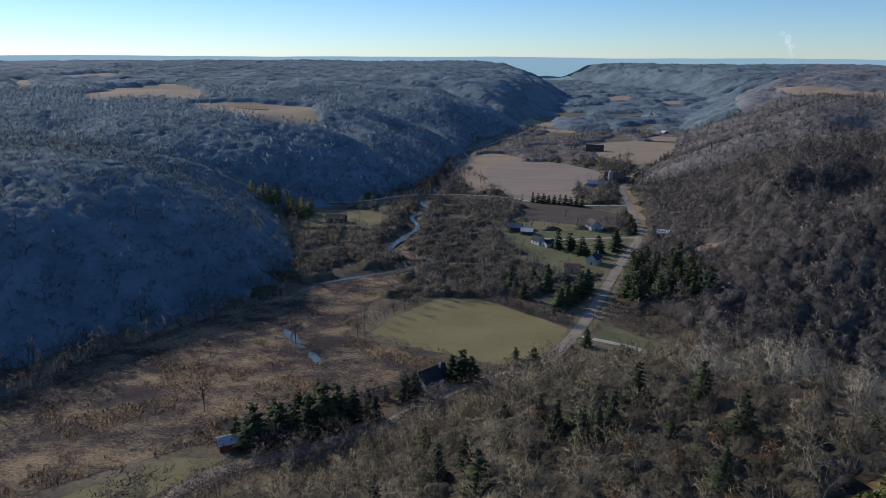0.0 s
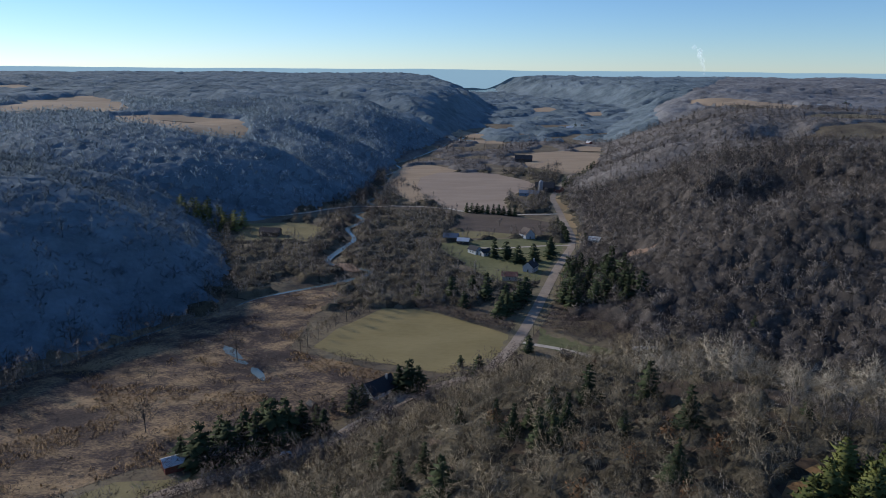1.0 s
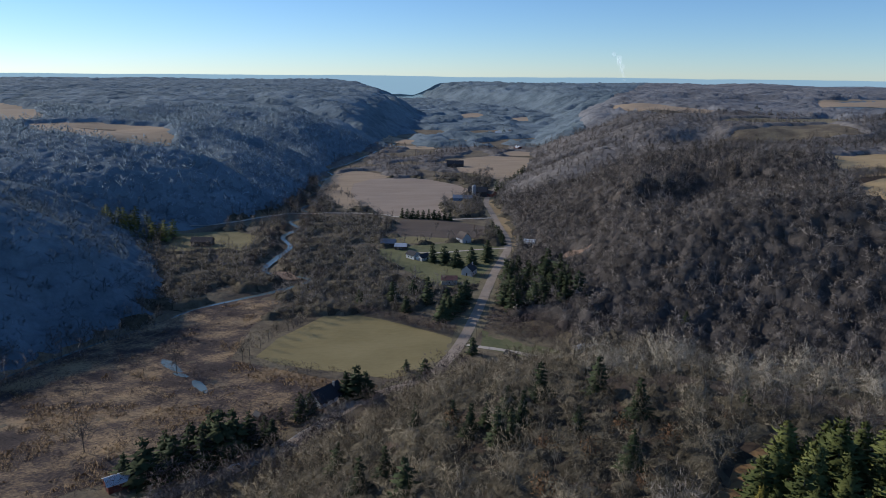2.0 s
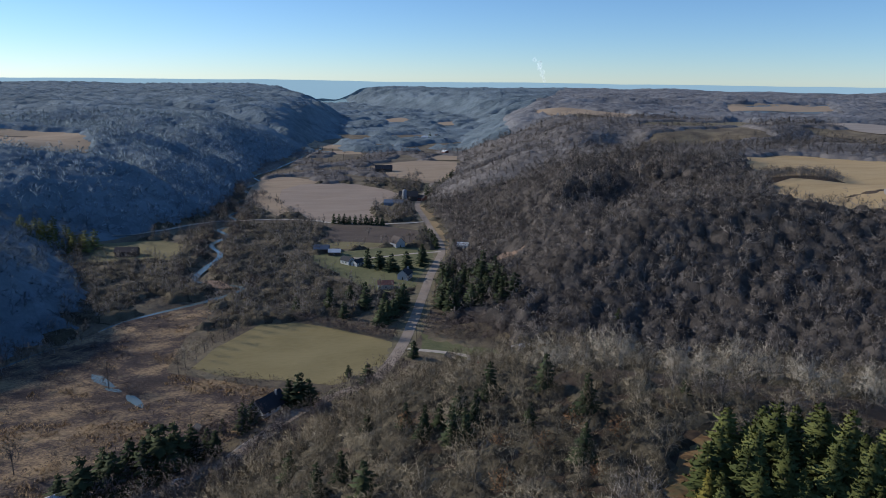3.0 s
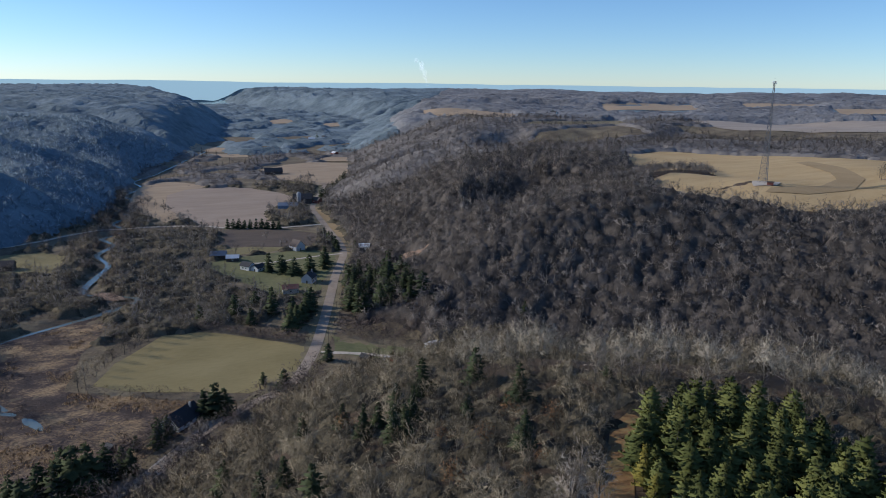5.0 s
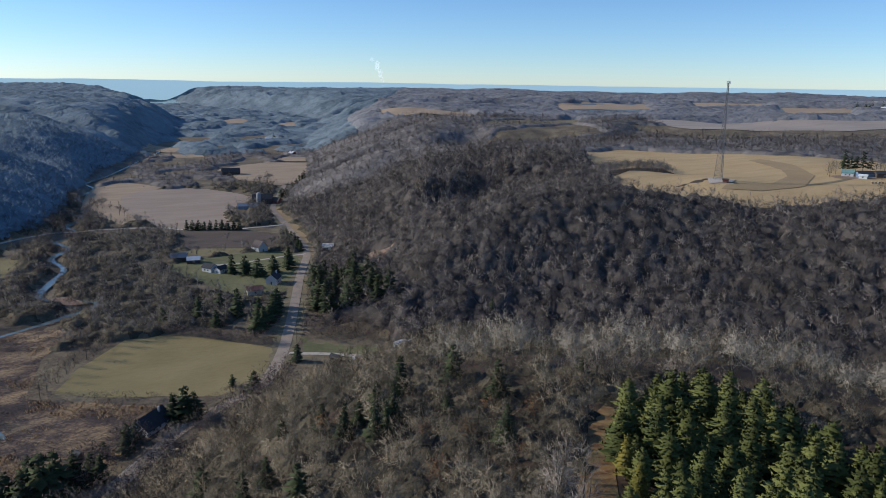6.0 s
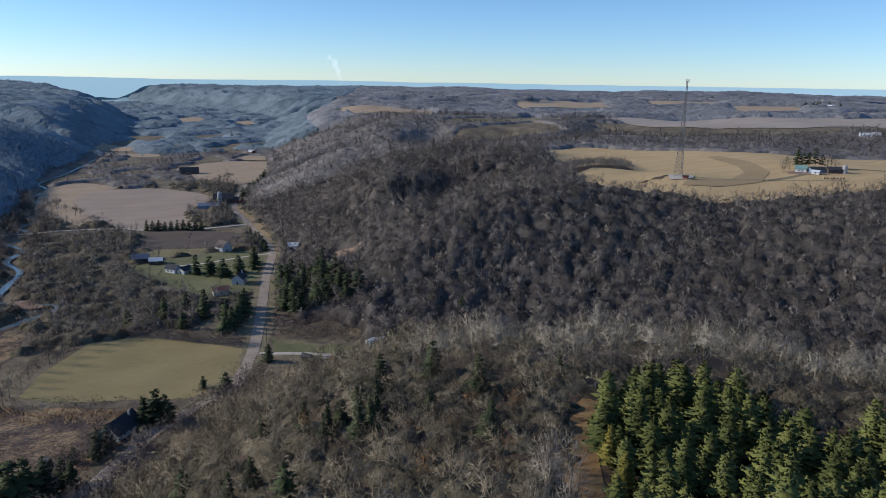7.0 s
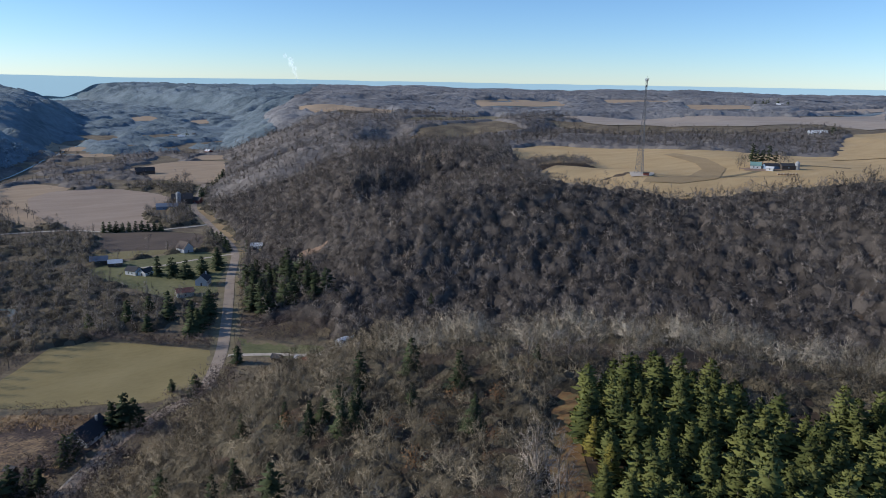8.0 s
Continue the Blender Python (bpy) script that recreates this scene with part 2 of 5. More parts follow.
def box(bm, x0, x1, y0, y1, z0, z1):
    v = [bm.verts.new((x, y, z)) for z in (z0, z1) for x, y in ((x0, y0), (x1, y0), (x1, y1), (x0, y1))]
    for f in ((3, 2, 1, 0), (4, 5, 6, 7), (0, 1, 5, 4), (1, 2, 6, 5), (2, 3, 7, 6), (3, 0, 4, 7)):
        bm.faces.new([v[i] for i in f])


def tube(bm, p, q, r0, r1, n=6):
    """A tapered round bar from p to q."""
    p, q = Vector(p), Vector(q)
    turn = (q - p).to_track_quat("Z", "Y").to_matrix()
    a, b = [], []
    for i in range(n):
        c = Vector((math.cos(6.2832 * i / n), math.sin(6.2832 * i / n), 0))
        a.append(bm.verts.new(p + turn @ (c * r0)))
        b.append(bm.verts.new(q + turn @ (c * r1)))
    for i in range(n):
        j = (i + 1) % n
        bm.faces.new((a[i], a[j], b[j], b[i]))
    bm.faces.new(a[::-1])
    bm.faces.new(b)


def ground_z(x, y):
    return float(height(np.array([float(x)]), np.array([float(y)]))[0])


# ---------------------------------------------------------------- the ground
def steps(cuts):
    out = []
    for a, b, s in cuts:
        out.append(np.arange(a, b, s))
    return np.concatenate(out)


gx = steps([(-4700, -2000, 90), (-2000, -800, 30), (-800, -250, 9), (-250, 560, 5.2), (560, 900, 9), (900, 2000, 25), (2000, 4760, 90)])
gy = steps([(-700, 20, 40), (20, 640, 5.2), (640, 1000, 7), (1000, 1800, 15), (1800, 3000, 40), (3000, 4760, 70)])
GX, GY = np.meshgrid(gx, gy)
GZ = height(GX, GY)
nx, ny = len(gx), len(gy)
idx = np.arange(nx * ny).reshape(ny, nx)
quads = np.stack([idx[:-1, :-1], idx[:-1, 1:], idx[1:, 1:], idx[1:, :-1]], -1).reshape(-1, 4)
me = mesh_np("ground", np.stack([GX, GY, GZ], -1).reshape(-1, 3), quads, [LITTER, MEADOW, HAZEWOOD])
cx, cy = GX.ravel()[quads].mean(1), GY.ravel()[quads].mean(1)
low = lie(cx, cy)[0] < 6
# ground beyond 1900 m takes the haze-tinted colour of the far woods
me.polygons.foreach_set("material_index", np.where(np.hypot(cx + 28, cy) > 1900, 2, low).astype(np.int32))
me.polygons.foreach_set("use_smooth", np.ones(len(quads), bool))
GROUND_MESH = me
tagged(new("ground", me), "wooded hills and a flat winter valley floor", "ground", kind="structure")


def patch(name, poly, mat, label, cell=6.0, lift=0.25, ripple=1.2):
    """A field or lawn that lies on the ground: the polygon cut into cells, each corner on the terrain."""
    bm = bmesh.new()
    pts = []
    for (ax, ay), (bx, by) in zip(poly, poly[1:] + poly[:1]):
        n = max(1, int(math.hypot(bx - ax, by - ay) / 9))
        for i in range(n):
            t = i / n
            px, py = ax + (bx - ax) * t, ay + (by - ay) * t
            pts.append((px + ripple * noise.noise((px / 14, py / 14, 3)), py + ripple * noise.noise((px / 14, py / 14, 9))))
    bm.faces.new([bm.verts.new((*p, 0)) for p in pts])
    xs, ys = [p[0] for p in pts], [p[1] for p in pts]
    for lo, hi, no in ((min(xs), max(xs), (1, 0, 0)), (min(ys), max(ys), (0, 1, 0))):
        for k in range(1, int((hi - lo) / cell) + 1):
            co = Vector(no) * (lo + k * cell)
            bmesh.ops.bisect_plane(bm, geom=bm.verts[:] + bm.edges[:] + bm.faces[:], plane_co=co, plane_no=no)
    vs = np.array([v.co[:] for v in bm.verts])
    hz = height(vs[:, 0], vs[:, 1])
    for v, z in zip(bm.verts, hz):
        v.co.z = max(z, -0.6) + lift
    for f in bm.faces:
        f.smooth = True
        if f.normal.z < 0:
            f.normal_flip()
    me = bpy.data.meshes.new(name)
    bm.to_mesh(me)
    bm.free()
    me.materials.append(mat)
    return tagged(new(name, me), label, "ground", kind="structure")


def smooth_line(line, step=6.0):
    """Points along a rounded line through the given ones."""
    out, p = [], [line[0]] + list(line) + [line[-1]]
    for i in range(1, len(p) - 2):
        n = max(2, int(math.dist(p[i], p[i + 1]) / step))
        for k in range(n):
            t = k / n
            out.append(tuple(0.5 * (2 * p[i][j] + (p[i + 1][j] - p[i - 1][j]) * t + (2 * p[i - 1][j] - 5 * p[i][j] + 4 * p[i + 1][j] - p[i + 2][j]) * t * t
                                    + (3 * p[i][j] - p[i - 1][j] - 3 * p[i + 1][j] + p[i + 2][j]) * t ** 3) for j in (0, 1)))
    return out + [tuple(line[-1])]


def ribbon(name, line, width, mat, label, lift=0.4, flat=None, category="road", wob=0.0, drape=False):
    pts = smooth_line(line)
    left, right = [], []
    for i, (x, y) in enumerate(pts):
        ax, ay = pts[max(i - 1, 0)]
        bx, by = pts[min(i + 1, len(pts) - 1)]
        n = math.hypot(bx - ax, by - ay) or 1
        w = width / 2 * (1 + wob * noise.noise((x / 25, y / 25, 1)))
        left.append((x - (by - ay) / n * w, y + (bx - ax) / n * w))
        right.append((x + (by - ay) / n * w, y - (bx - ax) / n * w))
    mid = [((a[0] + b[0]) / 2, (a[1] + b[1]) / 2) for a, b in zip(left, right)]
    rows = np.array([left, mid, right])
    z = np.maximum(height(rows[..., 0], rows[..., 1]).max(0), -0.5) + lift if flat is None else np.full(len(pts), flat)
    each = height(rows[..., 0], rows[..., 1])
    bm = bmesh.new()
    vv = [[bm.verts.new((*rows[r, i], each[r, i] + lift if drape else z[i] + (0.06 if r == 1 and flat is None else 0))) for i in range(len(pts))] for r in range(3)]
    for r in (0, 1):
        for i in range(len(pts) - 1):
            f = bm.faces.new((vv[r + 1][i], vv[r + 1][i + 1], vv[r][i + 1], vv[r][i]))
            f.smooth = True
    me = bpy.data.meshes.new(name)
    bm.to_mesh(me)
    bm.free()
    me.materials.append(mat)
    return tagged(new(name, me), label, category, kind="structure")


HAY = [(-44, 353), (-33, 380), (-6, 413), (13, 411), (36, 390), (61, 363), (55, 341), (36, 318), (20, 315), (-1, 326), (-30, 340)]
MARSH_P = [(-230, 150), (-205, 262), (-168, 338), (-118, 400), (-84, 440), (-40, 466), (-34, 440), (-48, 400), (-56, 352), (-22, 328), (14, 308),
           (-10, 288), (-40, 264), (-70, 250), (-100, 240), (-140, 212), (-160, 170)]
LAWN_P = [(40, 575), (70, 585), (125, 590), (146, 572), (137, 540), (112, 490), (100, 462), (72, 458), (56, 505), (44, 540)]
BROWN = [(56, 629), (82, 700), (130, 682), (154, 650), (140, 600), (98, 612)]
STUBBLE_A = [(52, 946), (77, 981), (105, 990), (132, 994), (159, 969), (180, 926), (196, 866), (181, 843), (162, 814), (145, 795), (135, 771), (129, 721), (126, 694), (115, 691),
             (96, 706), (75, 718), (60, 735), (50, 771), (44, 828), (43, 882)]
STUBBLE_B = [(0, 852), (8, 924), (16, 987), (28, 1039), (47, 1065), (75, 1070), (99, 1033), (111, 999), (76, 975), (51, 941), (43, 882), (44, 828), (48, 772), (34, 756), (19, 787), (10, 819)]
STUBBLE_C = [(214, 1164), (265, 1210), (324, 1241), (377, 1200), (319, 1039), (283, 971), (251, 956), (233, 1009), (213, 1033), (224, 1100)]
CREST = [(505, 640), (582, 652), (640, 578), (668, 522), (720, 455), (790, 395), (800, 330), (560, 240), (500, 262), (470, 300), (410, 330), (352, 392), (366, 450), (420, 470),
         (458, 452), (482, 492), (440, 540)]
FIELDS = {"hay_field": (HAY, GREEN, "mown olive-green hay field beside the road"),
          "lawn": (LAWN_P, LAWN, "green lawn round the farm houses"),
          "ploughed_field": (BROWN, DARKF, "dark brown ploughed field"),
          "stubble_field": (STUBBLE_A, MAUVE, "wide tan corn stubble field on the valley floor"),
          "headland": (STUBBLE_B, TAN, "pale tan headland along the river bend"),
          "stubble_field_c": (STUBBLE_C, TAN, "tan stubble field at the foot of the wooded hill"),
          "pasture": ([(208, 1028), (231, 1003), (250, 950), (232, 917), (208, 945), (197, 982)], OLIVE, "small olive-green pasture below the stubble field"),
          "crest_field": (CREST, GOLD, "golden mown field on the hilltop round the tower"),
          "ridge_field_a": ([(735, 372), (860, 425), (1011, 490), (1150, 535), (1240, 520), (1000, 400), (800, 330)], GOLD, "golden field on the plateau"),
          "ridge_field_b": ([(1000, 1080), (1244, 960), (1455, 815), (1435, 690), (1120, 690), (1010, 785), (930, 850)], PALE, "wide pale field on the plateau"),
          "ridge_field_c": ([(1400, 775), (1927, 811), (1330, 540), (1250, 560), (1330, 680)], PALE, "pale field on the plateau"),
          "ridge_field_d": ([(690, 1577), (760, 1720), (830, 1600), (860, 1400), (760, 1290)], TAN, "tan field strip along the hill edge"),
          "ridge_field_e": ([(640, 1065), (695, 1098), (914, 1133), (873, 995), (743, 1040)], VERGE, "brown field on the plateau"),
          "ridge_field_f": ([(1507, 1941), (1900, 1916), (1500, 1490), (1231, 1562)], TAN, "tan field on the far plateau"),
          "ridge_field_g": ([(2011, 1823), (2225, 1662), (2071, 1526), (1855, 1636)], TAN, "tan field on the far plateau"),
          "ridge_field_h": ([(1964, 1449), (2116, 1305), (1687, 1016), (1588, 1127)], TAN, "tan field on the far plateau"),
          "ridge_field_i": ([(1703, 936), (2254, 947), (2033, 855), (1614, 861)], PALE, "pale field on the far plateau"),
          "west_field_a": ([(-554, 1098), (-672, 1476), (-617, 1635), (-531, 1545), (-379, 1168), (-415, 1099), (-460, 1180), (-500, 1060)], TAN, "tan field on the western hilltop"),
          "west_field_b": ([(-377, 1052), (-293, 1074), (-192, 1039), (-163, 932), (-178, 900), (-239, 893), (-300, 900)], TAN, "tan field on the western hilltop"),
          "west_field_c": ([(-1039, 1965), (-994, 2201), (-893, 2042), (-951, 1821)], TAN, "faint field on the western plateau"),
          "west_field_d": ([(-1010, 1707), (-988, 1774), (-748, 1338), (-752, 1283)], TAN, "faint field on the western plateau"),
          "valley_field_a": ([(150, 1545), (190, 1668), (246, 1528), (220, 1474)], TAN, "tan field on the far valley floor"),
          "valley_field_b": ([(183, 1453), (246, 1422), (242, 1371), (190, 1375)], TAN, "tan field on the far valley floor"),
          "valley_field_c": ([(558, 2601), (659, 2689), (620, 2414), (529, 2380)], TAN, "tan field on the far valley floor"),
          "valley_field_d": ([(687, 2358), (772, 2426), (702, 2202), (656, 2191)], TAN, "tan field on the far valley floor"),
          "valley_field_e": ([(330, 1250), (380, 1330), (410, 1300), (385, 1225)], TAN, "tan field at the hill foot"),
          "roadside_meadow": ([(-160, 176), (-132, 207), (-104, 233), (-86, 233), (-76, 237), (-66, 238), (-84, 226), (-96, 214), (-150, 158)], OLIVE, "pale olive meadow beside the lower road"),
          "clearing": ([(-128, 596), (-66, 590), (-52, 640), (-80, 668), (-126, 662)], OLIVE, "tan grass clearing round the barn across the river"),
          "drive_lawn": ([(72, 346), (96, 326), (112, 322), (112, 336), (92, 356), (80, 372)], LAWN, "small green lawn beside the driveway"),
          "yard_gravel": ([(-30, 259), (-20, 262), (-10, 272), (-4, 282), (-12, 280), (-24, 268)], GRAVEL, "pale gravel yard beside the lower road"),
          "sand_bar": ([(-44, 512), (-36, 522), (-28, 516), (-20, 498), (-28, 497), (-36, 504)], EARTH, "reddish gravel bar at the river bend"),
          "contour_strip": ([(618, 485), (590, 426), (548, 378), (494, 350), (448, 356), (424, 374), (438, 381), (482, 371), (528, 390), (556, 416), (584, 462), (600, 486)], STRAW, "brown mown contour strip in the hilltop field"),
          "tan_strip": ([(44, 586), (70, 592), (125, 596), (139, 592), (139, 598), (98, 610), (58, 624)], OLIVE, "pale grass strip between lawn and ploughed field"),
          "red_bank": ([(163, 478), (169, 466), (180, 459), (188, 465), (179, 475), (170, 485)], EARTH, "bare reddish earth bank on the wooded hill"),
          "shed_yard": ([(160, 548), (174, 546), (180, 572), (170, 578)], VERGE, "grass yard round the roadside shed"),
          "ravine_meadow": ([(80, 362), (100, 342), (122, 344), (128, 356), (116, 380), (90, 384)], MEADOW, "brushy grass beyond the driveway"),
          "marsh": (MARSH_P, MARSH, "marsh of red-brown brush and tan sedge")}
for nm, (poly, mat, label) in FIELDS.items():
    big = max(p[1] for p in poly) - min(p[1] for p in poly) + max(p[0] for p in poly) - min(p[0] for p in poly)
    patch(nm, poly, mat, label, cell=max(5.0, big / 60), lift=(0.07 if nm in ('marsh', 'headland') else 0.15 if nm in ('sand_bar', 'yard_gravel') else 0.11) if max(p[0] for p in poly) < 300 and min(p[0] for p in poly) > -300 else 0.55 if nm == 'contour_strip' else 0.25 if nm in ('crest_field', 'west_field_b') else 0.8)

MAIN_ROAD = [(-104, 130), (-100, 180), (-90, 218), (-60, 236), (-27, 258), (-5, 284), (14, 300), (38, 313), (53, 335), (66, 360), (79, 390), (100, 441), (120, 491), (140, 536), (150, 560), (160, 598),
             (170, 665), (181, 733), (190, 785), (215, 850), (262, 965)]
ribbon("verge", MAIN_ROAD[6:], 15, VERGE, "tan grass verge along the road", lift=0.10, wob=0.5, drape=True)
ribbon("road_bank", [(157, 556), (166, 590), (176, 640), (184, 700), (192, 750), (198, 790)], 15, STRAW, "tan grass bank beside the road", lift=0.12, wob=0.5, drape=True)
ribbon("road", MAIN_ROAD, 6.2, ROAD, "worn grey two-lane country road", lift=0.20)
DRIVE = [(66, 351), (78, 344), (89, 337), (98, 329), (106, 326), (121, 331), (140, 324)]
ribbon("driveway", DRIVE, 3.6, GRAVEL, "pale gravel driveway", lift=0.2)
SIDE_ROAD = [(-129, 682), (-77, 711), (-45, 738), (2, 743), (60, 729), (81, 709), (128, 690), (172, 690)]
ribbon("side_road", SIDE_ROAD, 5.0, GRAVEL, "pale gravel side road across the valley", lift=0.2)
ribbon("farm_lane", [(142, 598), (150, 625), (156, 650), (140, 672), (128, 690)], 3.0, VERGE, "grassy farm lane", lift=0.18)
ribbon("house_drive", [(150, 562), (125, 560), (95, 556), (72, 560)], 3.2, GRAVEL, "gravel house drive", lift=0.22)
ribbon("field_track", [(640, 310), (600, 352), (560, 350), (500, 352), (452, 380), (440, 400)], 5.0, VERGE, "worn track to the tower", lift=0.42, drape=True)

WATER = bpy.data.materials.new("river_water")
WATER.use_nodes = True
wb = WATER.node_tree.nodes["Principled BSDF"]
wb.inputs["Base Color"].default_value, wb.inputs["Roughness"].default_value = (0.17, 0.215, 0.205, 1), 0.2
wb.inputs["Specular IOR Level"].default_value = 0.5
rip, rb = WATER.node_tree.nodes.new("ShaderNodeTexNoise"), WATER.node_tree.nodes.new("ShaderNodeBump")
rip.inputs["Scale"].default_value, rb.inputs["Strength"].default_value, rb.inputs["Distance"].default_value = 1.2, 0.08, 0.05
WATER.node_tree.links.new(rip.outputs["Fac"], rb.inputs["Height"])
WATER.node_tree.links.new(rb.outputs["Normal"], wb.inputs["Normal"])
ribbon("river_upper", [p for p in RIVER if p[1] > 700], 2.6, WATER, "narrow upper river between brushy banks", flat=-0.86, category="water", wob=0.7)
ribbon("river", [p for p in RIVER if p[1] < 710], 4.2, WATER, "narrow winding river between brushy banks", flat=-0.85, category="water", wob=0.6)
def blob(cx, cy, rx, ry, turn, n=14):
    c, s = math.cos(radians(turn)), math.sin(radians(turn))
    out = []
    for k in range(n):
        a = 6.283 * k / n
        q = 1 + 0.45 * noise.noise((cx + math.cos(a) * 1.3, cy + math.sin(a) * 1.3, 5))
        u, v = rx * q * math.cos(a), ry * q * math.sin(a)
        out.append((cx + u * c - v * s, cy + u * s + v * c))
    return out


for px, py, rx, ry, turn in ((-84, 349, 10, 2.8, -60), (-78, 337, 5, 1.5, -40), (-67, 321, 9, 2.2, -65), (-198, 281, 9, 3.5, 30), (-206, 312, 6, 2.5, 45)):
    patch("marsh_pond", blob(px, py, rx, ry, turn), WATER, "small pale blue pond in the marsh", cell=3, lift=0.16, ripple=0.6)
patch("far_river", [(470, 4250), (470, 4700), (760, 4700), (760, 4250)], WATER, "bright wide river beyond the gap", cell=80, lift=2.0)


# ---------------------------------------------------------------- trees
def rounded(V, T, mid, size, up=0.35):
    """Faces turned outwards from the crown's middle, and normals as on a soft dome."""
    N = (V - np.array(mid)) / np.array(size)
    N /= np.linalg.norm(N, axis=1)[:, None] + 1e-6
    N[:, 2] += up
    N /= np.linalg.norm(N, axis=1)[:, None] + 1e-6
    g = np.cross(V[T[:, 1]] - V[T[:, 0]], V[T[:, 2]] - V[T[:, 0]])
    bad = (g * N[T[:, 0]]).sum(1) < 0
    T[bad] = T[bad][:, ::-1]
    return V, T, N


def bare_tree(seed, tall=12.0, r=3.6, twigs=90, wide=0.16, limbs=6, trunk=True, long=1.4, lift=0.45, mid=0.56, half=0.42):
    """Points and triangles of a leafless tree: tapered trunk, limbs, and a dome of fine twigs."""
    rs = np.random.RandomState(seed)
    V, T = [], []

    def bar(p, q, a, b):
        p, q = np.array(p, float), np.array(q, float)
        d = (q - p) / np.linalg.norm(q - p)
        u = np.cross(d, [0.3, 0.9, 0.2])
        u /= np.linalg.norm(u)
        w, k = np.cross(d, u), len(V)
        for c, s in ((p, a), (q, b)):
            for j in range(3):
                V.append(c + s * (u * math.cos(2.094 * j) + w * math.sin(2.094 * j)))
        for j in range(3):
            n = (j + 1) % 3
            T.append((k + j, k + n, k + 3 + n))
            T.append((k + j, k + 3 + n, k + 3 + j))

    top = np.array([rs.uniform(-.3, .3), rs.uniform(-.3, .3), tall * 0.62])
    if trunk:
        bar((0, 0, -1.2), top * 0.55, 0.15, 0.11)
        bar(top * 0.55, top, 0.11, 0.05)
    for i in range(limbs):
        a = 2.4 * i + rs.uniform(-.35, .35)
        out = r * (0.45 + 0.30 * (i % 2)) * rs.uniform(0.8, 1.2)
        e = np.array([out * math.cos(a), out * math.sin(a), tall * (0.80 - 0.15 * (i % 2)) * rs.uniform(0.9, 1.08)])
        bar((top[0] * 0.6, top[1] * 0.6, e[2] * rs.uniform(.45, .62)), e, 0.06, 0.02)
    n = twigs
    u = rs.normal(size=(n, 3))
    u[:, 2] = np.abs(u[:, 2]) * 1.15 - 0.45
    u /= np.linalg.norm(u, axis=1)[:, None]
    az = np.arctan2(u[:, 1], u[:, 0])
    lump = 1 + 0.20 * np.sin(3 * az + rs.uniform(0, 6)) + 0.16 * np.sin(2 * az + 5 * u[:, 2] + rs.uniform(0, 6))
    rad = rs.uniform(0.12, 1.0, n) ** 0.4 * lump
    b = np.array([top[0], top[1], tall * mid]) + u * rad[:, None] * np.array([r, r, tall * half])
    out = u * np.array([1, 1, 0.8]) + np.array([0, 0, 0.25]) + rs.normal(size=(n, 3)) * 0.38
    u = np.cross(out, rs.normal(size=(n, 3)))
    u /= np.linalg.norm(u, axis=1)[:, None]
    out /= np.linalg.norm(out, axis=1)[:, None]
    u = u * (1 - lift) + out * lift + np.array([0, 0, 0.12])
    u /= np.linalg.norm(u, axis=1)[:, None]
    ln = rs.uniform(0.6, 1.3, n)[:, None] * long
    s = np.cross(u, out)
    s *= wide * rs.uniform(0.6, 1.5, n)[:, None] / np.linalg.norm(s, axis=1)[:, None]
    k = len(V)
    V = np.concatenate([np.array(V).reshape(-1, 3), b - s, b + s, b + u * ln])
    i = np.arange(n)
    T = np.concatenate([np.array(T, int).reshape(-1, 3), np.stack([k + i, k + n + i, k + 2 * n + i], -1)])
    return rounded(V, T, (top[0], top[1], tall * (mid - 0.12)), (r, r, tall * half))


def fan_tree(seed, tall=11.5, r=4.3, limbs=7, subs=7, twigs=7, thick=0.07, fine=0.03, long=1.3, bole=0.2, soft=0.35):
    """Points and triangles of a leafless tree grown from forks: limbs from the bole, branches along them, fans of twigs on those."""
    rs = np.random.RandomState(seed)

    def unit(v):
        return v / (np.linalg.norm(v, axis=1)[:, None] + 1e-9)

    def sprout(base, way, n, lo, spread_, up, length):
        """n shoots along each of the given shoots."""
        f = rs.uniform(lo, 1.0, (len(base), n, 1))
        b = (base[:, None] + way[:, None] * f).reshape(-1, 3)
        ln = np.repeat(np.linalg.norm(way, axis=1), n)[:, None]
        d = np.repeat(unit(way), n, 0) * 0.75 + rs.normal(size=b.shape) * spread_ + np.array((0, 0, up))
        return b, unit(d) * (length(len(b), ln) if callable(length) else length)

    a = 2.4 * np.arange(limbs) + rs.uniform(-.4, .4, limbs)
    lean = rs.uniform(0.4, 1.1, limbs)
    lean[0] = 0.05
    tip = np.stack([np.cos(a) * r * lean, np.sin(a) * r * lean, tall * (0.95 - 0.36 * lean ** 1.6) * rs.uniform(.86, 1.04, limbs)], -1)
    b0 = np.stack([0 * a, 0 * a, tall * rs.uniform(bole, 0.48, limbs)], -1)
    w0 = tip - b0
    b1, w1 = sprout(b0, w0, subs, .30, .55, .12, lambda n, ln: ln * rs.uniform(.22, .48, (n, 1)))
    b2, w2 = sprout(b1, w1, twigs, .25, .62, .10, lambda n, ln: long * rs.uniform(.5, 1.25, (n, 1)))
    B, W = np.concatenate([b0, b1, b2]), np.concatenate([w0, w1, w2])
    wide = np.concatenate([np.full(len(b0), thick), np.full(len(b1), thick * .55), fine * rs.uniform(.7, 1.5, len(b2))])
    s = unit(np.cross(W, rs.normal(size=W.shape))) * wide[:, None]
    n, i = len(B), np.arange(len(B))
    V, T = np.concatenate([B - s, B + s, B + W]), np.stack([i, n + i, 2 * n + i], -1)
    return rounded(V, T, (0, 0, tall * .42), (r, r, tall * .45), soft)


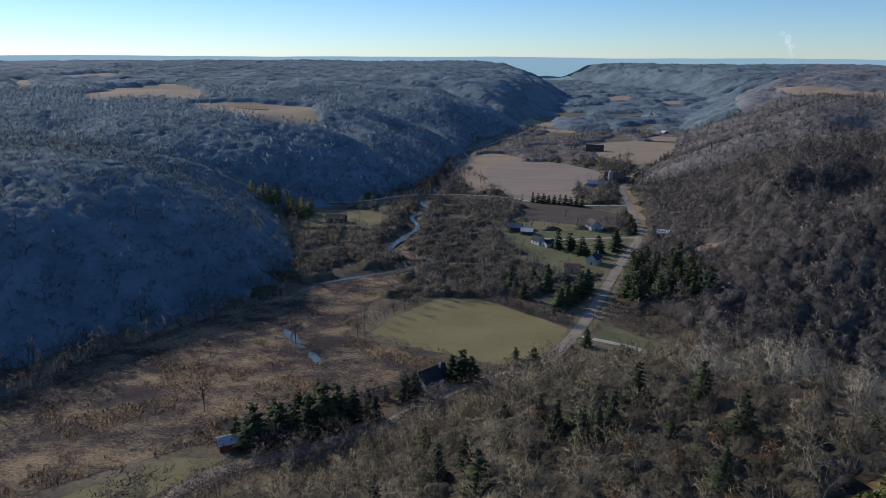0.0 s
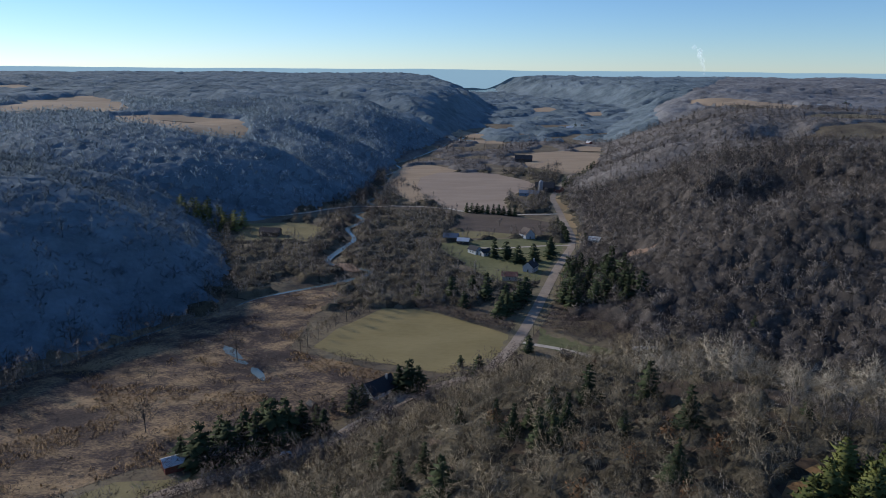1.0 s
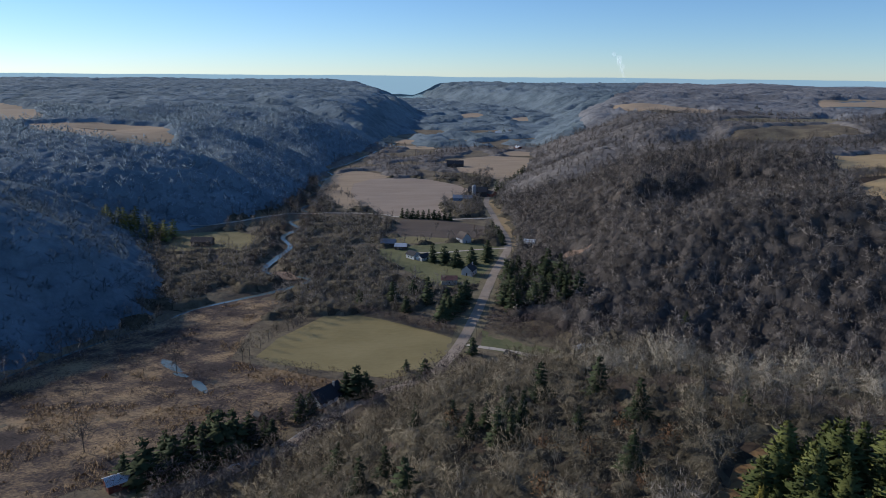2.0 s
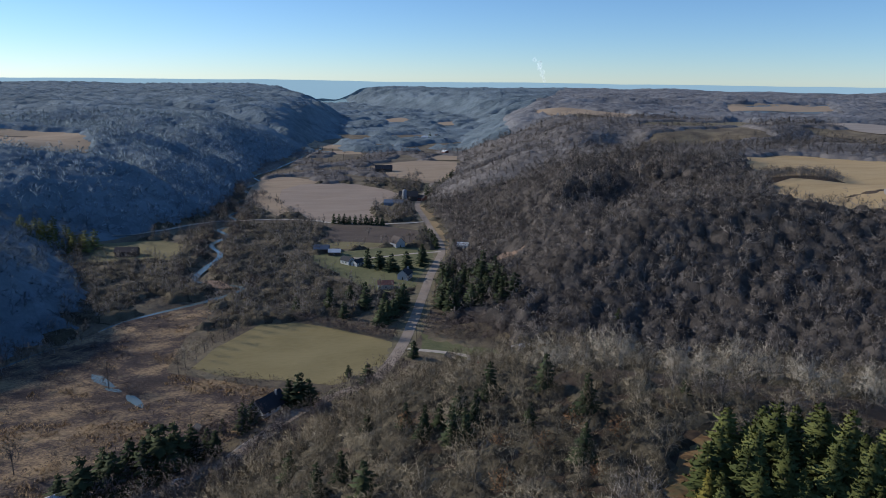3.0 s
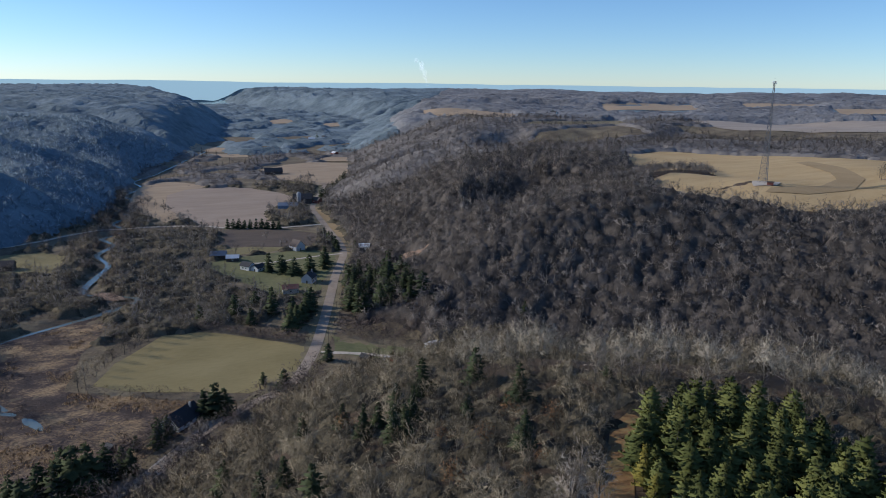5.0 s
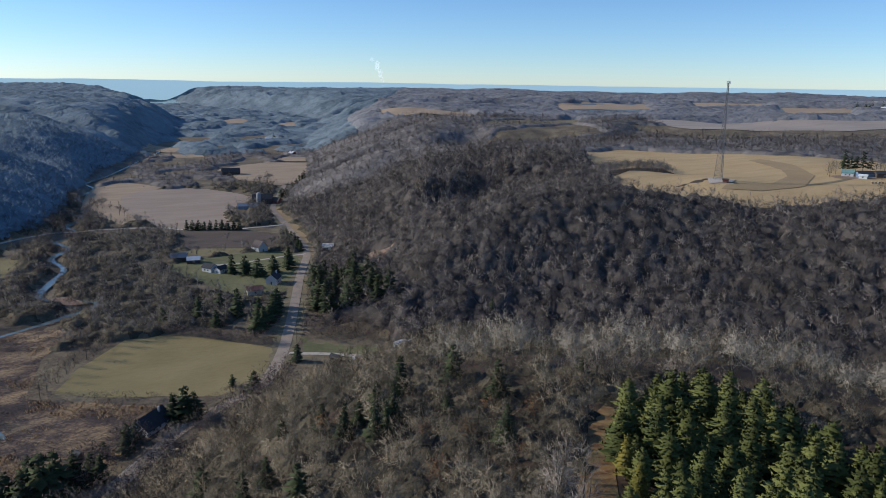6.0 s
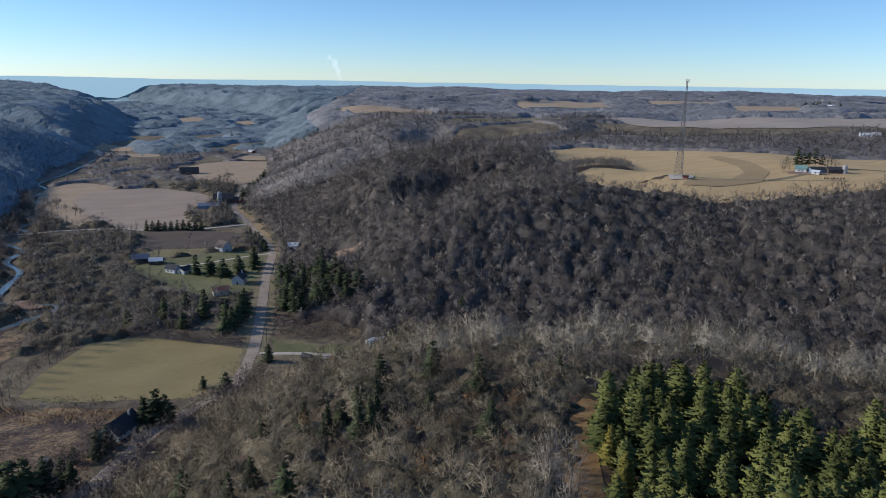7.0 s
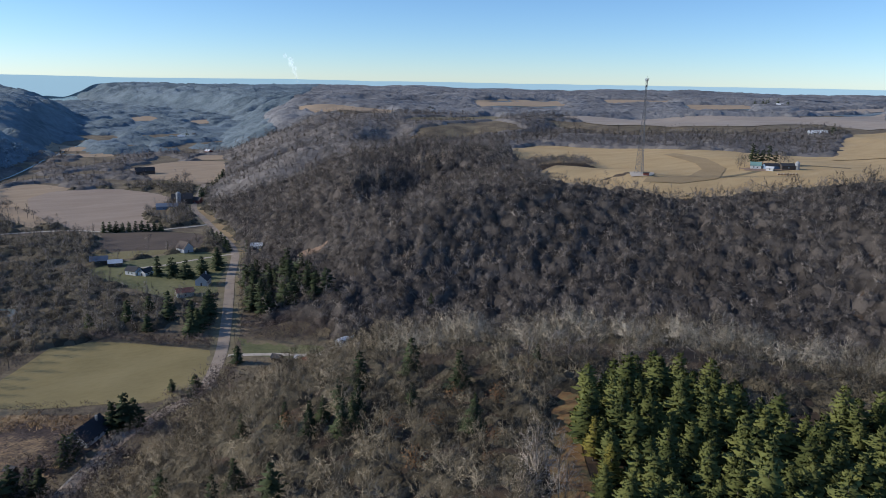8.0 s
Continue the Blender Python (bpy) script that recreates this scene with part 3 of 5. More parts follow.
def conifer(seed, tall=14.0, r=3.2, tiers=13, arms=9, droop=0.25, ragged=0.25, power=0.85, low=0.12, sprays=3):
    """Points and triangles of an evergreen crown: tiers of boughs, each a ridged blade with needle sprays along it."""
    rs = np.random.RandomState(seed)
    V, T = [], []
    lean = rs.uniform(0, 6.28)
    for k in range(tiers):
        f = (k + 0.5 * rs.rand()) / tiers
        R = r * (1 - f) ** power * (1 + ragged * rs.uniform(-1, 1)) + 0.3
        n = max(4, int(arms * (0.5 + 0.5 * (1 - f))))
        for j in range(n):
            z = tall * (low + (1 - low) * f) + rs.uniform(-.5, .5) * tall / tiers
            a = 6.283 * (j + 0.5 * (k % 2) + rs.uniform(-.35, .35)) / n
            L = R * rs.uniform(0.6, 1.2) * (1 + 0.25 * ragged * math.cos(a - lean))
            c, s = math.cos(a), math.sin(a)
            w, dz = 0.20 * L + 0.22, -droop * L
            up = tall / tiers * 0.5
            b = len(V)
            V += [(0, 0, z + up * .6), (c * L * .55 - s * w, s * L * .55 + c * w, z + dz * .7), (c * L * .6, s * L * .6, z + dz * .3 + up * .6),
                  (c * L * .55 + s * w, s * L * .55 - c * w, z + dz * .7), (c * L, s * L, z + dz + rs.uniform(0, .4))]
            T += [(b, b + 1, b + 2), (b, b + 2, b + 3), (b + 1, b + 4, b + 2), (b + 2, b + 4, b + 3)]
            for q in range(sprays):
                g = rs.uniform(.4, 1.0)
                p0 = np.array((c * L * g, s * L * g, z + dz * g + up * .2))
                d = np.array((c, s, 0.3)) * .6 + rs.normal(size=3) * .8 + np.array((0, 0, .35))
                d *= rs.uniform(.55, 1.1) * (0.16 * r + .2) / np.linalg.norm(d)
                e = np.cross(d, rs.normal(size=3))
                e *= (0.05 * r + .10) / np.linalg.norm(e)
                b = len(V)
                V += [tuple(p0 - e), tuple(p0 + e), tuple(p0 + d)]
                T += [(b, b + 1, b + 2)]
    b = len(V)
    V += [(0.3, 0, tall * .93), (-.2, .25, tall * .93), (-.2, -.25, tall * .93), (0, 0, tall * 1.04)]
    T += [(b, b + 1, b + 3), (b + 1, b + 2, b + 3), (b + 2, b, b + 3)]
    V, T = np.array(V), np.array(T)
    mid = np.stack([0 * V[:, 0], 0 * V[:, 0], V[:, 2] - 0.25 * r], -1)
    return rounded(V, T, mid, (1, 1, 1), 0.2)


def tufts(seed, n, r, tall, wide):
    """A low clump of upright blades."""
    rs = np.random.RandomState(seed)
    p = np.stack([rs.normal(size=n) * r * .5, rs.normal(size=n) * r * .5, np.full(n, -0.2)], -1)
    d = np.stack([rs.normal(size=n) * .35, rs.normal(size=n) * .35, np.ones(n)], -1) * (tall * rs.uniform(.5, 1.2, n))[:, None]
    a = rs.uniform(0, 6.28, n)
    s = np.stack([np.cos(a), np.sin(a), 0 * a], -1) * (wide * rs.uniform(.6, 1.4, n))[:, None]
    i = np.arange(n)
    return rounded(np.concatenate([p - s, p + s, p + d]), np.stack([i, n + i, 2 * n + i], -1), (0, 0, -1), (1, 1, 1), 1.5)


def stuff(name, kinds, xy, scale, mat, label, category, seed=1, sink=0.0):
    """Many alike plants as one mesh: each kind repeated with its own turn, size and tint."""
    rs = np.random.RandomState(seed)
    n = len(xy)
    z = height(xy[:, 0], xy[:, 1]) - sink
    which = rs.randint(0, len(kinds), n)
    VV, TT, CC, NN, base = [], [], [], [], 0
    for k, (V, T, N) in enumerate(kinds):
        m = np.nonzero(which == k)[0]
        if not len(m):
            continue
        a, sc = rs.uniform(0, 6.28, len(m)), scale[m] if np.ndim(scale) else scale * (0.62 + 0.85 * rs.rand(len(m)) ** 1.4)
        hz = rs.uniform(.85, 1.2, len(m)) * sc
        c, s = np.cos(a)[:, None] * sc[:, None], np.sin(a)[:, None] * sc[:, None]
        X = V[None, :, 0] * c - V[None, :, 1] * s + xy[m, 0][:, None]
        Y = V[None, :, 0] * s + V[None, :, 1] * c + xy[m, 1][:, None]
        Z = V[None, :, 2] * hz[:, None] + z[m][:, None]
        VV.append(np.stack([X, Y, Z], -1).reshape(-1, 3))
        TT.append((T[None] + (np.arange(len(m)) * len(V))[:, None, None]).reshape(-1, 3) + base)
        ca, sa = np.cos(a)[:, None], np.sin(a)[:, None]
        NN.append(np.stack([N[None, :, 0] * ca - N[None, :, 1] * sa, N[None, :, 0] * sa + N[None, :, 1] * ca, np.repeat(N[None, :, 2], len(m), 0)], -1).reshape(-1, 3))
        CC.append(np.repeat(rs.rand(len(m)), len(V)))
        base += len(m) * len(V)
    me = mesh_np(name, np.concatenate(VV), np.concatenate(TT), mat, np.concatenate(CC), np.concatenate(NN))
    return tagged(new(name, me), label, category, kind="stuff")


def spread(x0, x1, y0, y1, gap, seed, jitter=0.45):
    rs = np.random.RandomState(seed)
    X, Y = np.meshgrid(np.arange(x0, x1, gap, dtype=float), np.arange(y0, y1, gap, dtype=float))
    X[::2] += gap / 2
    p = np.stack([X.ravel(), Y.ravel()], -1)
    return p + rs.uniform(-jitter, jitter, p.shape) * gap


def canopy(name, xs, ys, keep, tall, rough, mat, label, seed):
    """Far woods whose crowns close into one rough roof; it drops to the ground at the edges of the clearings."""
    rs = np.random.RandomState(seed)
    X, Y = np.meshgrid(xs, ys)
    gx_, gy_ = np.gradient(X)[1], np.gradient(Y)[0]
    P = np.stack([(X + gx_ * rs.uniform(-.4, .4, X.shape)).ravel(), (Y + gy_ * rs.uniform(-.4, .4, X.shape)).ravel()], -1)
    ok = keep(P)
    Z = height(P[:, 0], P[:, 1]) + np.where(ok, tall + rough * rs.uniform(-1, 1, len(P)) + 0.12 * tall * waves(P[:, 0], P[:, 1], 15, 60), -0.4)
    ix = np.arange(len(P)).reshape(X.shape)
    Q = np.stack([ix[:-1, :-1], ix[:-1, 1:], ix[1:, 1:], ix[1:, :-1]], -1).reshape(-1, 4)
    Q = Q[ok[Q].sum(1) >= 1]
    used, inv = np.unique(Q, return_inverse=True)
    me = mesh_np(name, np.stack([P[:, 0], P[:, 1], Z], -1)[used], inv.reshape(-1, 4), mat)
    me.polygons.foreach_set("use_smooth", np.ones(len(me.polygons), bool))
    return tagged(new(name, me), label, "woods", kind="stuff")


def crowns(name, cell, xy, size, r, tall, low, mat, label, seed, under=2.0, fringe=0.35):
    """Close woods as one rough roof: a dome over each tree's place, low undergrowth between, down to the ground at the edges."""
    rs = np.random.RandomState(seed)
    x0, y0 = xy.min(0) - 12
    nx_, ny_ = ((xy.max(0) + 12 - (x0, y0)) / cell).astype(int) + 2
    X, Y = np.meshgrid(x0 + cell * np.arange(nx_), y0 + cell * np.arange(ny_))
    X, Y = X + cell * rs.uniform(-.3, .3, X.shape), Y + cell * rs.uniform(-.3, .3, X.shape)
    top, tone = np.full(X.size, -1.0), np.zeros(X.size)
    ci, cj = ((xy[:, 0] - x0) / cell).round().astype(int), ((xy[:, 1] - y0) / cell).round().astype(int)
    own = rs.rand(len(xy))
    span = int(math.ceil(r * size.max() * 1.35 / cell))
    fx, fy = X.ravel(), Y.ravel()
    for dj in range(-span, span + 1):
        for di in range(-span, span + 1):
            i, j = ci + di, cj + dj
            ok = (i >= 0) & (i < nx_) & (j >= 0) & (j < ny_)
            k = (j * nx_ + i)[ok]
            q = np.hypot(fx[k] - xy[ok, 0], fy[k] - xy[ok, 1]) / (r * size[ok])
            h = np.where(q < 1, (0.6 + 0.4 * size[ok]) * tall * (low + (1 - low) * np.sqrt(np.maximum(0, 1 - q * q))), np.where(q < 1.35, under, -1.0))
            np.maximum.at(top, k, h)
            best = top[k] == h
            tone[k[best]] = own[ok][best]
    hit = top > 0
    edge = np.pad(hit.reshape(X.shape).astype(float), 2, mode="edge")
    edge = sum(edge[2 + dj:2 + dj + ny_, 2 + di:2 + di + nx_] for dj in range(-2, 3) for di in range(-2, 3)).ravel() / 25
    top = np.where(hit, top * np.clip(2.2 * edge - 0.95, 0.15, 1), top)
    Z = height(fx, fy) + np.where(hit, top + fringe * rs.uniform(-1, 1, len(top)), -0.5)
    ix = np.arange(X.size).reshape(X.shape)
    Q = np.stack([ix[:-1, :-1], ix[:-1, 1:], ix[1:, 1:], ix[1:, :-1]], -1).reshape(-1, 4)
    Q = Q[hit[Q].any(1)]
    used, inv = np.unique(Q, return_inverse=True)
    me = mesh_np(name, np.stack([fx, fy, Z], -1)[used], inv.reshape(-1, 4), mat, tone[used])
    me.polygons.foreach_set("use_smooth", np.ones(len(me.polygons), bool))
    return tagged(new(name, me), label, "woods", kind="stuff")


def sizes(n, seed):
    return 0.66 + 0.75 * np.random.RandomState(seed).rand(n) ** 1.4


ALL_FIELDS = [poly for poly, m, l in FIELDS.values()]
LINES = [(MAIN_ROAD, 4.8), (RIVER, 6.0), (DRIVE, 4.0)]


def off_drive(p):
    """Places that leave the driveway and the ground before it open."""
    return np.min([seg_dist(p[:, 0] + 2.5 * k, p[:, 1] + 5 * k, DRIVE[:5])[0] for k in range(4)], 0) > 4.2


def wooded(p, grow=3.0):
    """Which of the places carry woodland: up the slopes, and on the plateau off the fields."""
    x, y = p[:, 0], p[:, 1]
    d, near, west = lie(x, y)
    ok = d > grow
    rng = np.hypot(x + 28, y)
    back = np.where((x > 400) & (rng > 750), np.clip(0.13 * rng - 10, 12, 230), np.clip(0.085 * rng - 45, 12, 150)) / rng
    for poly in ALL_FIELDS:
        ok &= ~inside(x, y, poly) & ~inside(x + (x + 28) * back, y + y * back, poly)
    for line, w in LINES:
        ok &= seg_dist(x, y, line)[0] > w
    return ok


# grassy ground between the woods and the fields of the plateau
middle = np.stack([cx, cy], -1)
open_land = (np.hypot(cx + 28, cy) > 700) & (np.hypot(cx + 28, cy) <= 1900) & (cx > 250) & (lie(cx, cy)[0] > 20) & ~wooded(middle)
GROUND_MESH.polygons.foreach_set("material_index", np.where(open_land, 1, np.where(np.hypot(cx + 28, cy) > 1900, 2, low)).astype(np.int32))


def in_view(p, lo=-40, hi=76):
    """Inside the fan of directions that the flight looks into."""
    a = np.degrees(np.arctan2(p[:, 0] + 28, p[:, 1] + 45))
    return (a > lo) & (a < hi)


def reach(p):
    return np.hypot(p[:, 0] + 28, p[:, 1])

PLANTATION = [(80, 124), (91, 131), (104, 131), (116, 128), (122, 112), (122, 102), (112, 90), (130, 80), (145, 75), (175, 60), (175, 20), (28, 20), (41, 62), (53, 93), (67, 110)]
AISLE = [(41, 62), (53, 93), (67, 110), (80, 124), (91, 132), (92, 139), (80, 134), (66, 120), (54, 108), (44, 98), (30, 66)]
RIDGE = [(74, 196), (90, 188), (110, 177), (129, 163), (141, 147), (160, 128), (180, 100), (200, 60)]
STRIP = [(372, 462), (410, 466), (462, 446), (490, 484), (450, 528), (410, 520), (380, 500)]
NEARWOOD = spread(-190, 230, 40, 345, 5.7, 2)
NEARWOOD = NEARWOOD[wooded(NEARWOOD) & off_drive(NEARWOOD) & lie(NEARWOOD[:, 0], NEARWOOD[:, 1])[1] & in_view(NEARWOOD)]
DRIVE_FRONT = [(58, 322), (84, 294), (122, 286), (140, 312), (120, 338), (70, 350)]
NEARWOOD = NEARWOOD[~inside(NEARWOOD[:, 0], NEARWOOD[:, 1], DRIVE_FRONT) & ~inside(NEARWOOD[:, 0], NEARWOOD[:, 1], PLANTATION) & ~inside(NEARWOOD[:, 0], NEARWOOD[:, 1], AISLE)]
order = np.argsort(reach(NEARWOOD))
FRONT, REST = NEARWOOD[order[:240]], NEARWOOD[order[240:]]
kinds_near = [fan_tree(100 + i, 10.6, 4.2, 7, 6, 6, .045, .032, 1.35) for i in range(9)]
kinds_mid = [fan_tree(200 + i, 12.0, 4.8, 6, 4, 5, .13, .085, 1.6, .25) for i in range(9)]
rd = seg_dist(REST[:, 0], REST[:, 1], RIDGE)[0] < 10 + 5 * waves(REST[:, 0], REST[:, 1], 8, 25)
stuff("ridge_trees", [fan_tree(120 + i, 12.0, 3.6, 7, 7, 7, .045, .030, 1.5, .15) for i in range(5)], REST[rd], 1.0, SUNBARK, "leafless trees along the ridge, coloured pale as if sunlit", "woods", 33)
REST = REST[~rd]
REST_SIZE = sizes(len(REST), 71)
stuff("hillside_woods", kinds_near, REST, REST_SIZE, BARK, "grey-brown leafless woods on the near hillside", "woods", 3)

EASTWOOD = spread(80, 700, -60, 900, 7.2, 4)
EASTWOOD = EASTWOOD[wooded(EASTWOOD) & ~lie(EASTWOOD[:, 0], EASTWOOD[:, 1])[1] & ~lie(EASTWOOD[:, 0], EASTWOOD[:, 1])[2] & in_view(EASTWOOD) & (reach(EASTWOOD) < 820) & ~inside(EASTWOOD[:, 0], EASTWOOD[:, 1], STRIP)]
FLOOR = np.concatenate([REST, FRONT])
crowns("hillside_understory", 1.5, FLOOR, np.concatenate([REST_SIZE, np.full(len(FRONT), 0.7)]), 2.6, 2.6, 0.5, DARKUNDER, "close inner twigs and understory of the near hillside, coloured dark as shade", 54, 1.2, 0.8)
EAST_SIZE = sizes(len(EASTWOOD), 72)
crowns("hill_understory", 2.3, EASTWOOD, EAST_SIZE, 4.2, 5.2, 0.76, HILLSHADE, "close inner crowns of the eastern hill, coloured dark as shade", 55, 3.0, 1.2)
stuff("east_hill_woods", kinds_mid, EASTWOOD, EAST_SIZE, HILLBARK, "dense leafless brown woods on the hill", "woods", 5)
PALES = spread(250, 420, 530, 640, 6.5, 62)
PALES = PALES[(seg_dist(PALES[:, 0], PALES[:, 1], [(262, 566), (300, 586), (340, 600), (385, 592)])[0] < 13) & (waves(PALES[:, 0], PALES[:, 1], 63, 40) > -.2)]
stuff("pale_draw_trees", [fan_tree(340 + i, 14.0, 3.8, 6, 4, 4, .13, .075, 1.7, .15) for i in range(4)], PALES, 1.1, PALEBARK, "pale grey leafless trees in the draw of the hill", "woods", 26)
WESTWOOD = spread(-1250, 130, 180, 1440, 8.6, 6)
WESTWOOD = WESTWOOD[wooded(WESTWOOD) & lie(WESTWOOD[:, 0], WESTWOOD[:, 1])[2] & in_view(WESTWOOD, -42, 78) & (reach(WESTWOOD) < 1440)]


def valley_wood(P, seed, size):
    """Woods of the valley floor, off the fields and the road."""
    ok = (P[:, 1] > 960) & (waves(P[:, 0], P[:, 1], seed, size) > 0.0) & ((P[:, 1] < 4250) | (np.abs(P[:, 0] - 610) > 160))
    rng = np.hypot(P[:, 0] + 28, P[:, 1])
    back = np.where((P[:, 0] > 400) & (rng > 750), np.clip(0.13 * rng - 10, 12, 230), np.clip(0.085 * rng - 45, 12, 150)) / rng
    for poly in ALL_FIELDS:
        ok &= ~inside(P[:, 0], P[:, 1], poly) & ~inside(P[:, 0] + (P[:, 0] + 28) * back, P[:, 1] + P[:, 1] * back, poly)
    return ok & (seg_dist(P[:, 0], P[:, 1], MAIN_ROAD)[0] > 9) & (seg_dist(P[:, 0], P[:, 1], RIVER)[0] > 8)


SPURSIDE = WESTWOOD[:, 1] < 690 + 0.13 * (-140 - WESTWOOD[:, 0])
SPUR, BEYOND = WESTWOOD[SPURSIDE], WESTWOOD[~SPURSIDE]
# blue-grey wood colours here carry the haze, more of it beyond the side valley
crowns("west_spur_brush", 3.2, SPUR, 0.9 + 0.2 * sizes(len(SPUR), 73), 4.9, 5.2, 0.80, HAZEUNDER, "close inner twigs of the woods on the western spur", 51, 3.4, 1.0)
stuff("west_spur_woods", [fan_tree(330 + i, 12.0, 5.0, 5, 3, 4, .12, .12, 1.9, .25, soft=.7) for i in range(7)], SPUR, sizes(len(SPUR), 77), HAZEBARK, "leafless woods on the shaded western spur, tinted blue with haze", "woods", 25)
crowns("west_hill_brush", 3.8, BEYOND, 0.9 + 0.2 * sizes(len(BEYOND), 76), 4.9, 5.4, 0.85, HAZEUNDER, "close inner twigs of the woods beyond the side valley", 57, 3.8, 1.0)
stuff("west_hill_woods", [fan_tree(350 + i, 11.2, 5.2, 4, 2, 2, .24, .24, 2.6, .3, soft=.7) for i in range(7)], BEYOND, sizes(len(BEYOND), 78), HAZESLOPE, "leafless woods on the hills beyond the side valley, paled blue with haze", "woods", 27)
MIDWOOD = spread(-900, 1500, 240, 1480, 9.5, 8)
MIDWOOD = MIDWOOD[(wooded(MIDWOOD) | valley_wood(MIDWOOD, 61, 130)) & ~lie(MIDWOOD[:, 0], MIDWOOD[:, 1])[2] & in_view(MIDWOOD, -42, 80) & (reach(MIDWOOD) < 1450) & (reach(MIDWOOD) > 800)]
MID_SIZE = sizes(len(MIDWOOD), 74)
crowns("plateau_woods", 3.0, MIDWOOD, 0.9 + 0.2 * MID_SIZE, 5.4, 3.2, 0.96, MIDBARK, "leafless woods on the plateau and the valley sides", 52, 2.8, 0.9)
stuff("plateau_trees", [fan_tree(310 + i, 10.5, 4.9, 4, 2, 2, .20, .20, 2.3, .3, soft=.9) for i in range(6)], MIDWOOD, MID_SIZE, MIDBARK, "leafless trees on the plateau and valley sides", "woods", 9)
def far_woods(P):
    return (wooded(P) | valley_wood(P, 61, 230)) & in_view(P, -44, 80) & (reach(P) > 1430) & (reach(P) < 4560)


def on_plateau(P):
    return P[:, 0] > np.interp(P[:, 1], [500, 1300, 1800, 2500, 4700], [500, 520, 700, 1150, 2400])


FAR_Y = np.concatenate([np.arange(500, 2800, 13.0), np.arange(2800, 4700, 40.0)])
canopy("distant_woods", np.concatenate([np.arange(-4400, -1500, 55.0), np.arange(-1500, 2400, 13.0)]), FAR_Y, lambda P: far_woods(P) & ~on_plateau(P), 6.5, 4.4, HAZEWOOD,
       "leafless woods tinted blue with haze, reaching to the horizon", 53)
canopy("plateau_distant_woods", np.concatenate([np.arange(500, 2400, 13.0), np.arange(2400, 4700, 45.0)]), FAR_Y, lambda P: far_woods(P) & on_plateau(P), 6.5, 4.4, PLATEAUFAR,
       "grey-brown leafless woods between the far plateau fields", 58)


def tree_of(name, seed, mat, maker, label, category, group, **kw):
    """One tree with its trunk and crown, to be copied."""
    V, T, N = maker(seed, **kw)
    ob = thing(name, 0, 0, -500, 0, label, category, group)
    cr = new("crown", mesh_np("crown", V, T, mat, None, N))
    cr.parent = ob
    tall = kw.get("tall", 12.0)
    bm = bmesh.new()
    tube(bm, (0, 0, -1.2), (0, 0, tall * 0.5), 0.012 * tall + 0.06, 0.008 * tall + 0.03, 7)
    tube(bm, (0, 0, tall * 0.5), (0.05, 0.03, tall * 0.9), 0.008 * tall + 0.03, 0.02, 6)
    part("trunk", bm, TRUNK, ob)
    return ob


def plant(models, places, seed, lo=0.8, hi=1.2, sink=0.0):
    """Copies of the models at the places; each model itself takes the first free place."""
    rs = random.Random(seed)
    used = set()
    for k, (x, y, *sz) in enumerate(places):
        i = k % len(models)
        s = sz[0] if sz else rs.uniform(lo, hi)
        m = pose(x, y, ground_z(x, y) - sink, rs.uniform(-2, 2), rs.uniform(-2, 2), rs.uniform(0, 360))
        if i not in used:
            used.add(i)
            models[i].matrix_basis = m
            ob = models[i]
        else:
            ob = copy_thing(models[i], m)
        ob.scale = (s, s, s * rs.uniform(0.92, 1.1))


oaks = [tree_of("bare_tree", 600 + i, BARK, fan_tree, "leafless grey-brown tree on the wooded hillside", "tree", "trees of the near hillside", tall=11.5, r=4.3, limbs=9, subs=8, twigs=8, thick=.05, fine=.021, long=1.3) for i in range(7)]
plant(oaks, [tuple(p) for p in FRONT], 5)

# the evergreen plantation below the flight
PINES = spread(10, 190, 10, 140, 6.8, 21, 0.34)
PINES = PINES[inside(PINES[:, 0], PINES[:, 1], PLANTATION) & in_view(PINES, -30, 80)]
pines = [tree_of("pine_tree", 700 + i, PINE, conifer, "tall green pine of the dense plantation", "tree", "pines of the plantation", tall=12.6, r=3.9 + .3 * (i % 3), tiers=13, arms=12, droop=-.08 + .05 * (i % 3), ragged=.4, power=.56 + .08 * (i % 4), low=.12, sprays=5) for i in range(8)]
plant(pines, [tuple(p) for p in PINES], 6, 0.72, 1.2)
golden = [tree_of("pine_tree", 720 + i, YELLOWPINE, conifer, "yellowing pine at the plantation edge", "tree", "yellowing pines", tall=12, r=3.2, tiers=14, arms=11, droop=-.08, ragged=.35, power=.65, low=.1, sprays=5) for i in range(2)]
plant(golden, [(66, 106), (58, 94), (76, 119)], 7)

patch("needle_aisle", AISLE, NEEDLES, "open strip of rust-brown fallen needles beside the plantation", cell=4, lift=0.12)
rusty = [tree_of("oak_tree", 730 + i, RUST, bare_tree, "small oak still holding rust-brown leaves", "tree", "rusty oaks", tall=8, r=2.6, twigs=200, wide=.12, limbs=6, trunk=False, long=.7) for i in range(2)]
plant(rusty, [(38, 150), (47, 143), (58, 150), (66, 140), (30, 128), (52, 126), (88, 150), (20, 175), (44, 118)], 17, .7, 1.1)
birches = [tree_of("birch_tree", 735 + i, PALEBARK, bare_tree, "tall pale-barked leafless tree above the others", "tree", "pale birches", tall=13, r=3.4, twigs=200, wide=.045, limbs=12, trunk=False, long=1.9) for i in range(3)]
plant(birches, [(49, 110), (45, 104), (50, 102), (41, 100), (46, 96), (40, 92), (53, 112), (36, 97), (98, 152), (104, 150), (110, 148), (118, 140), (92, 156)], 18, .85, 1.15)

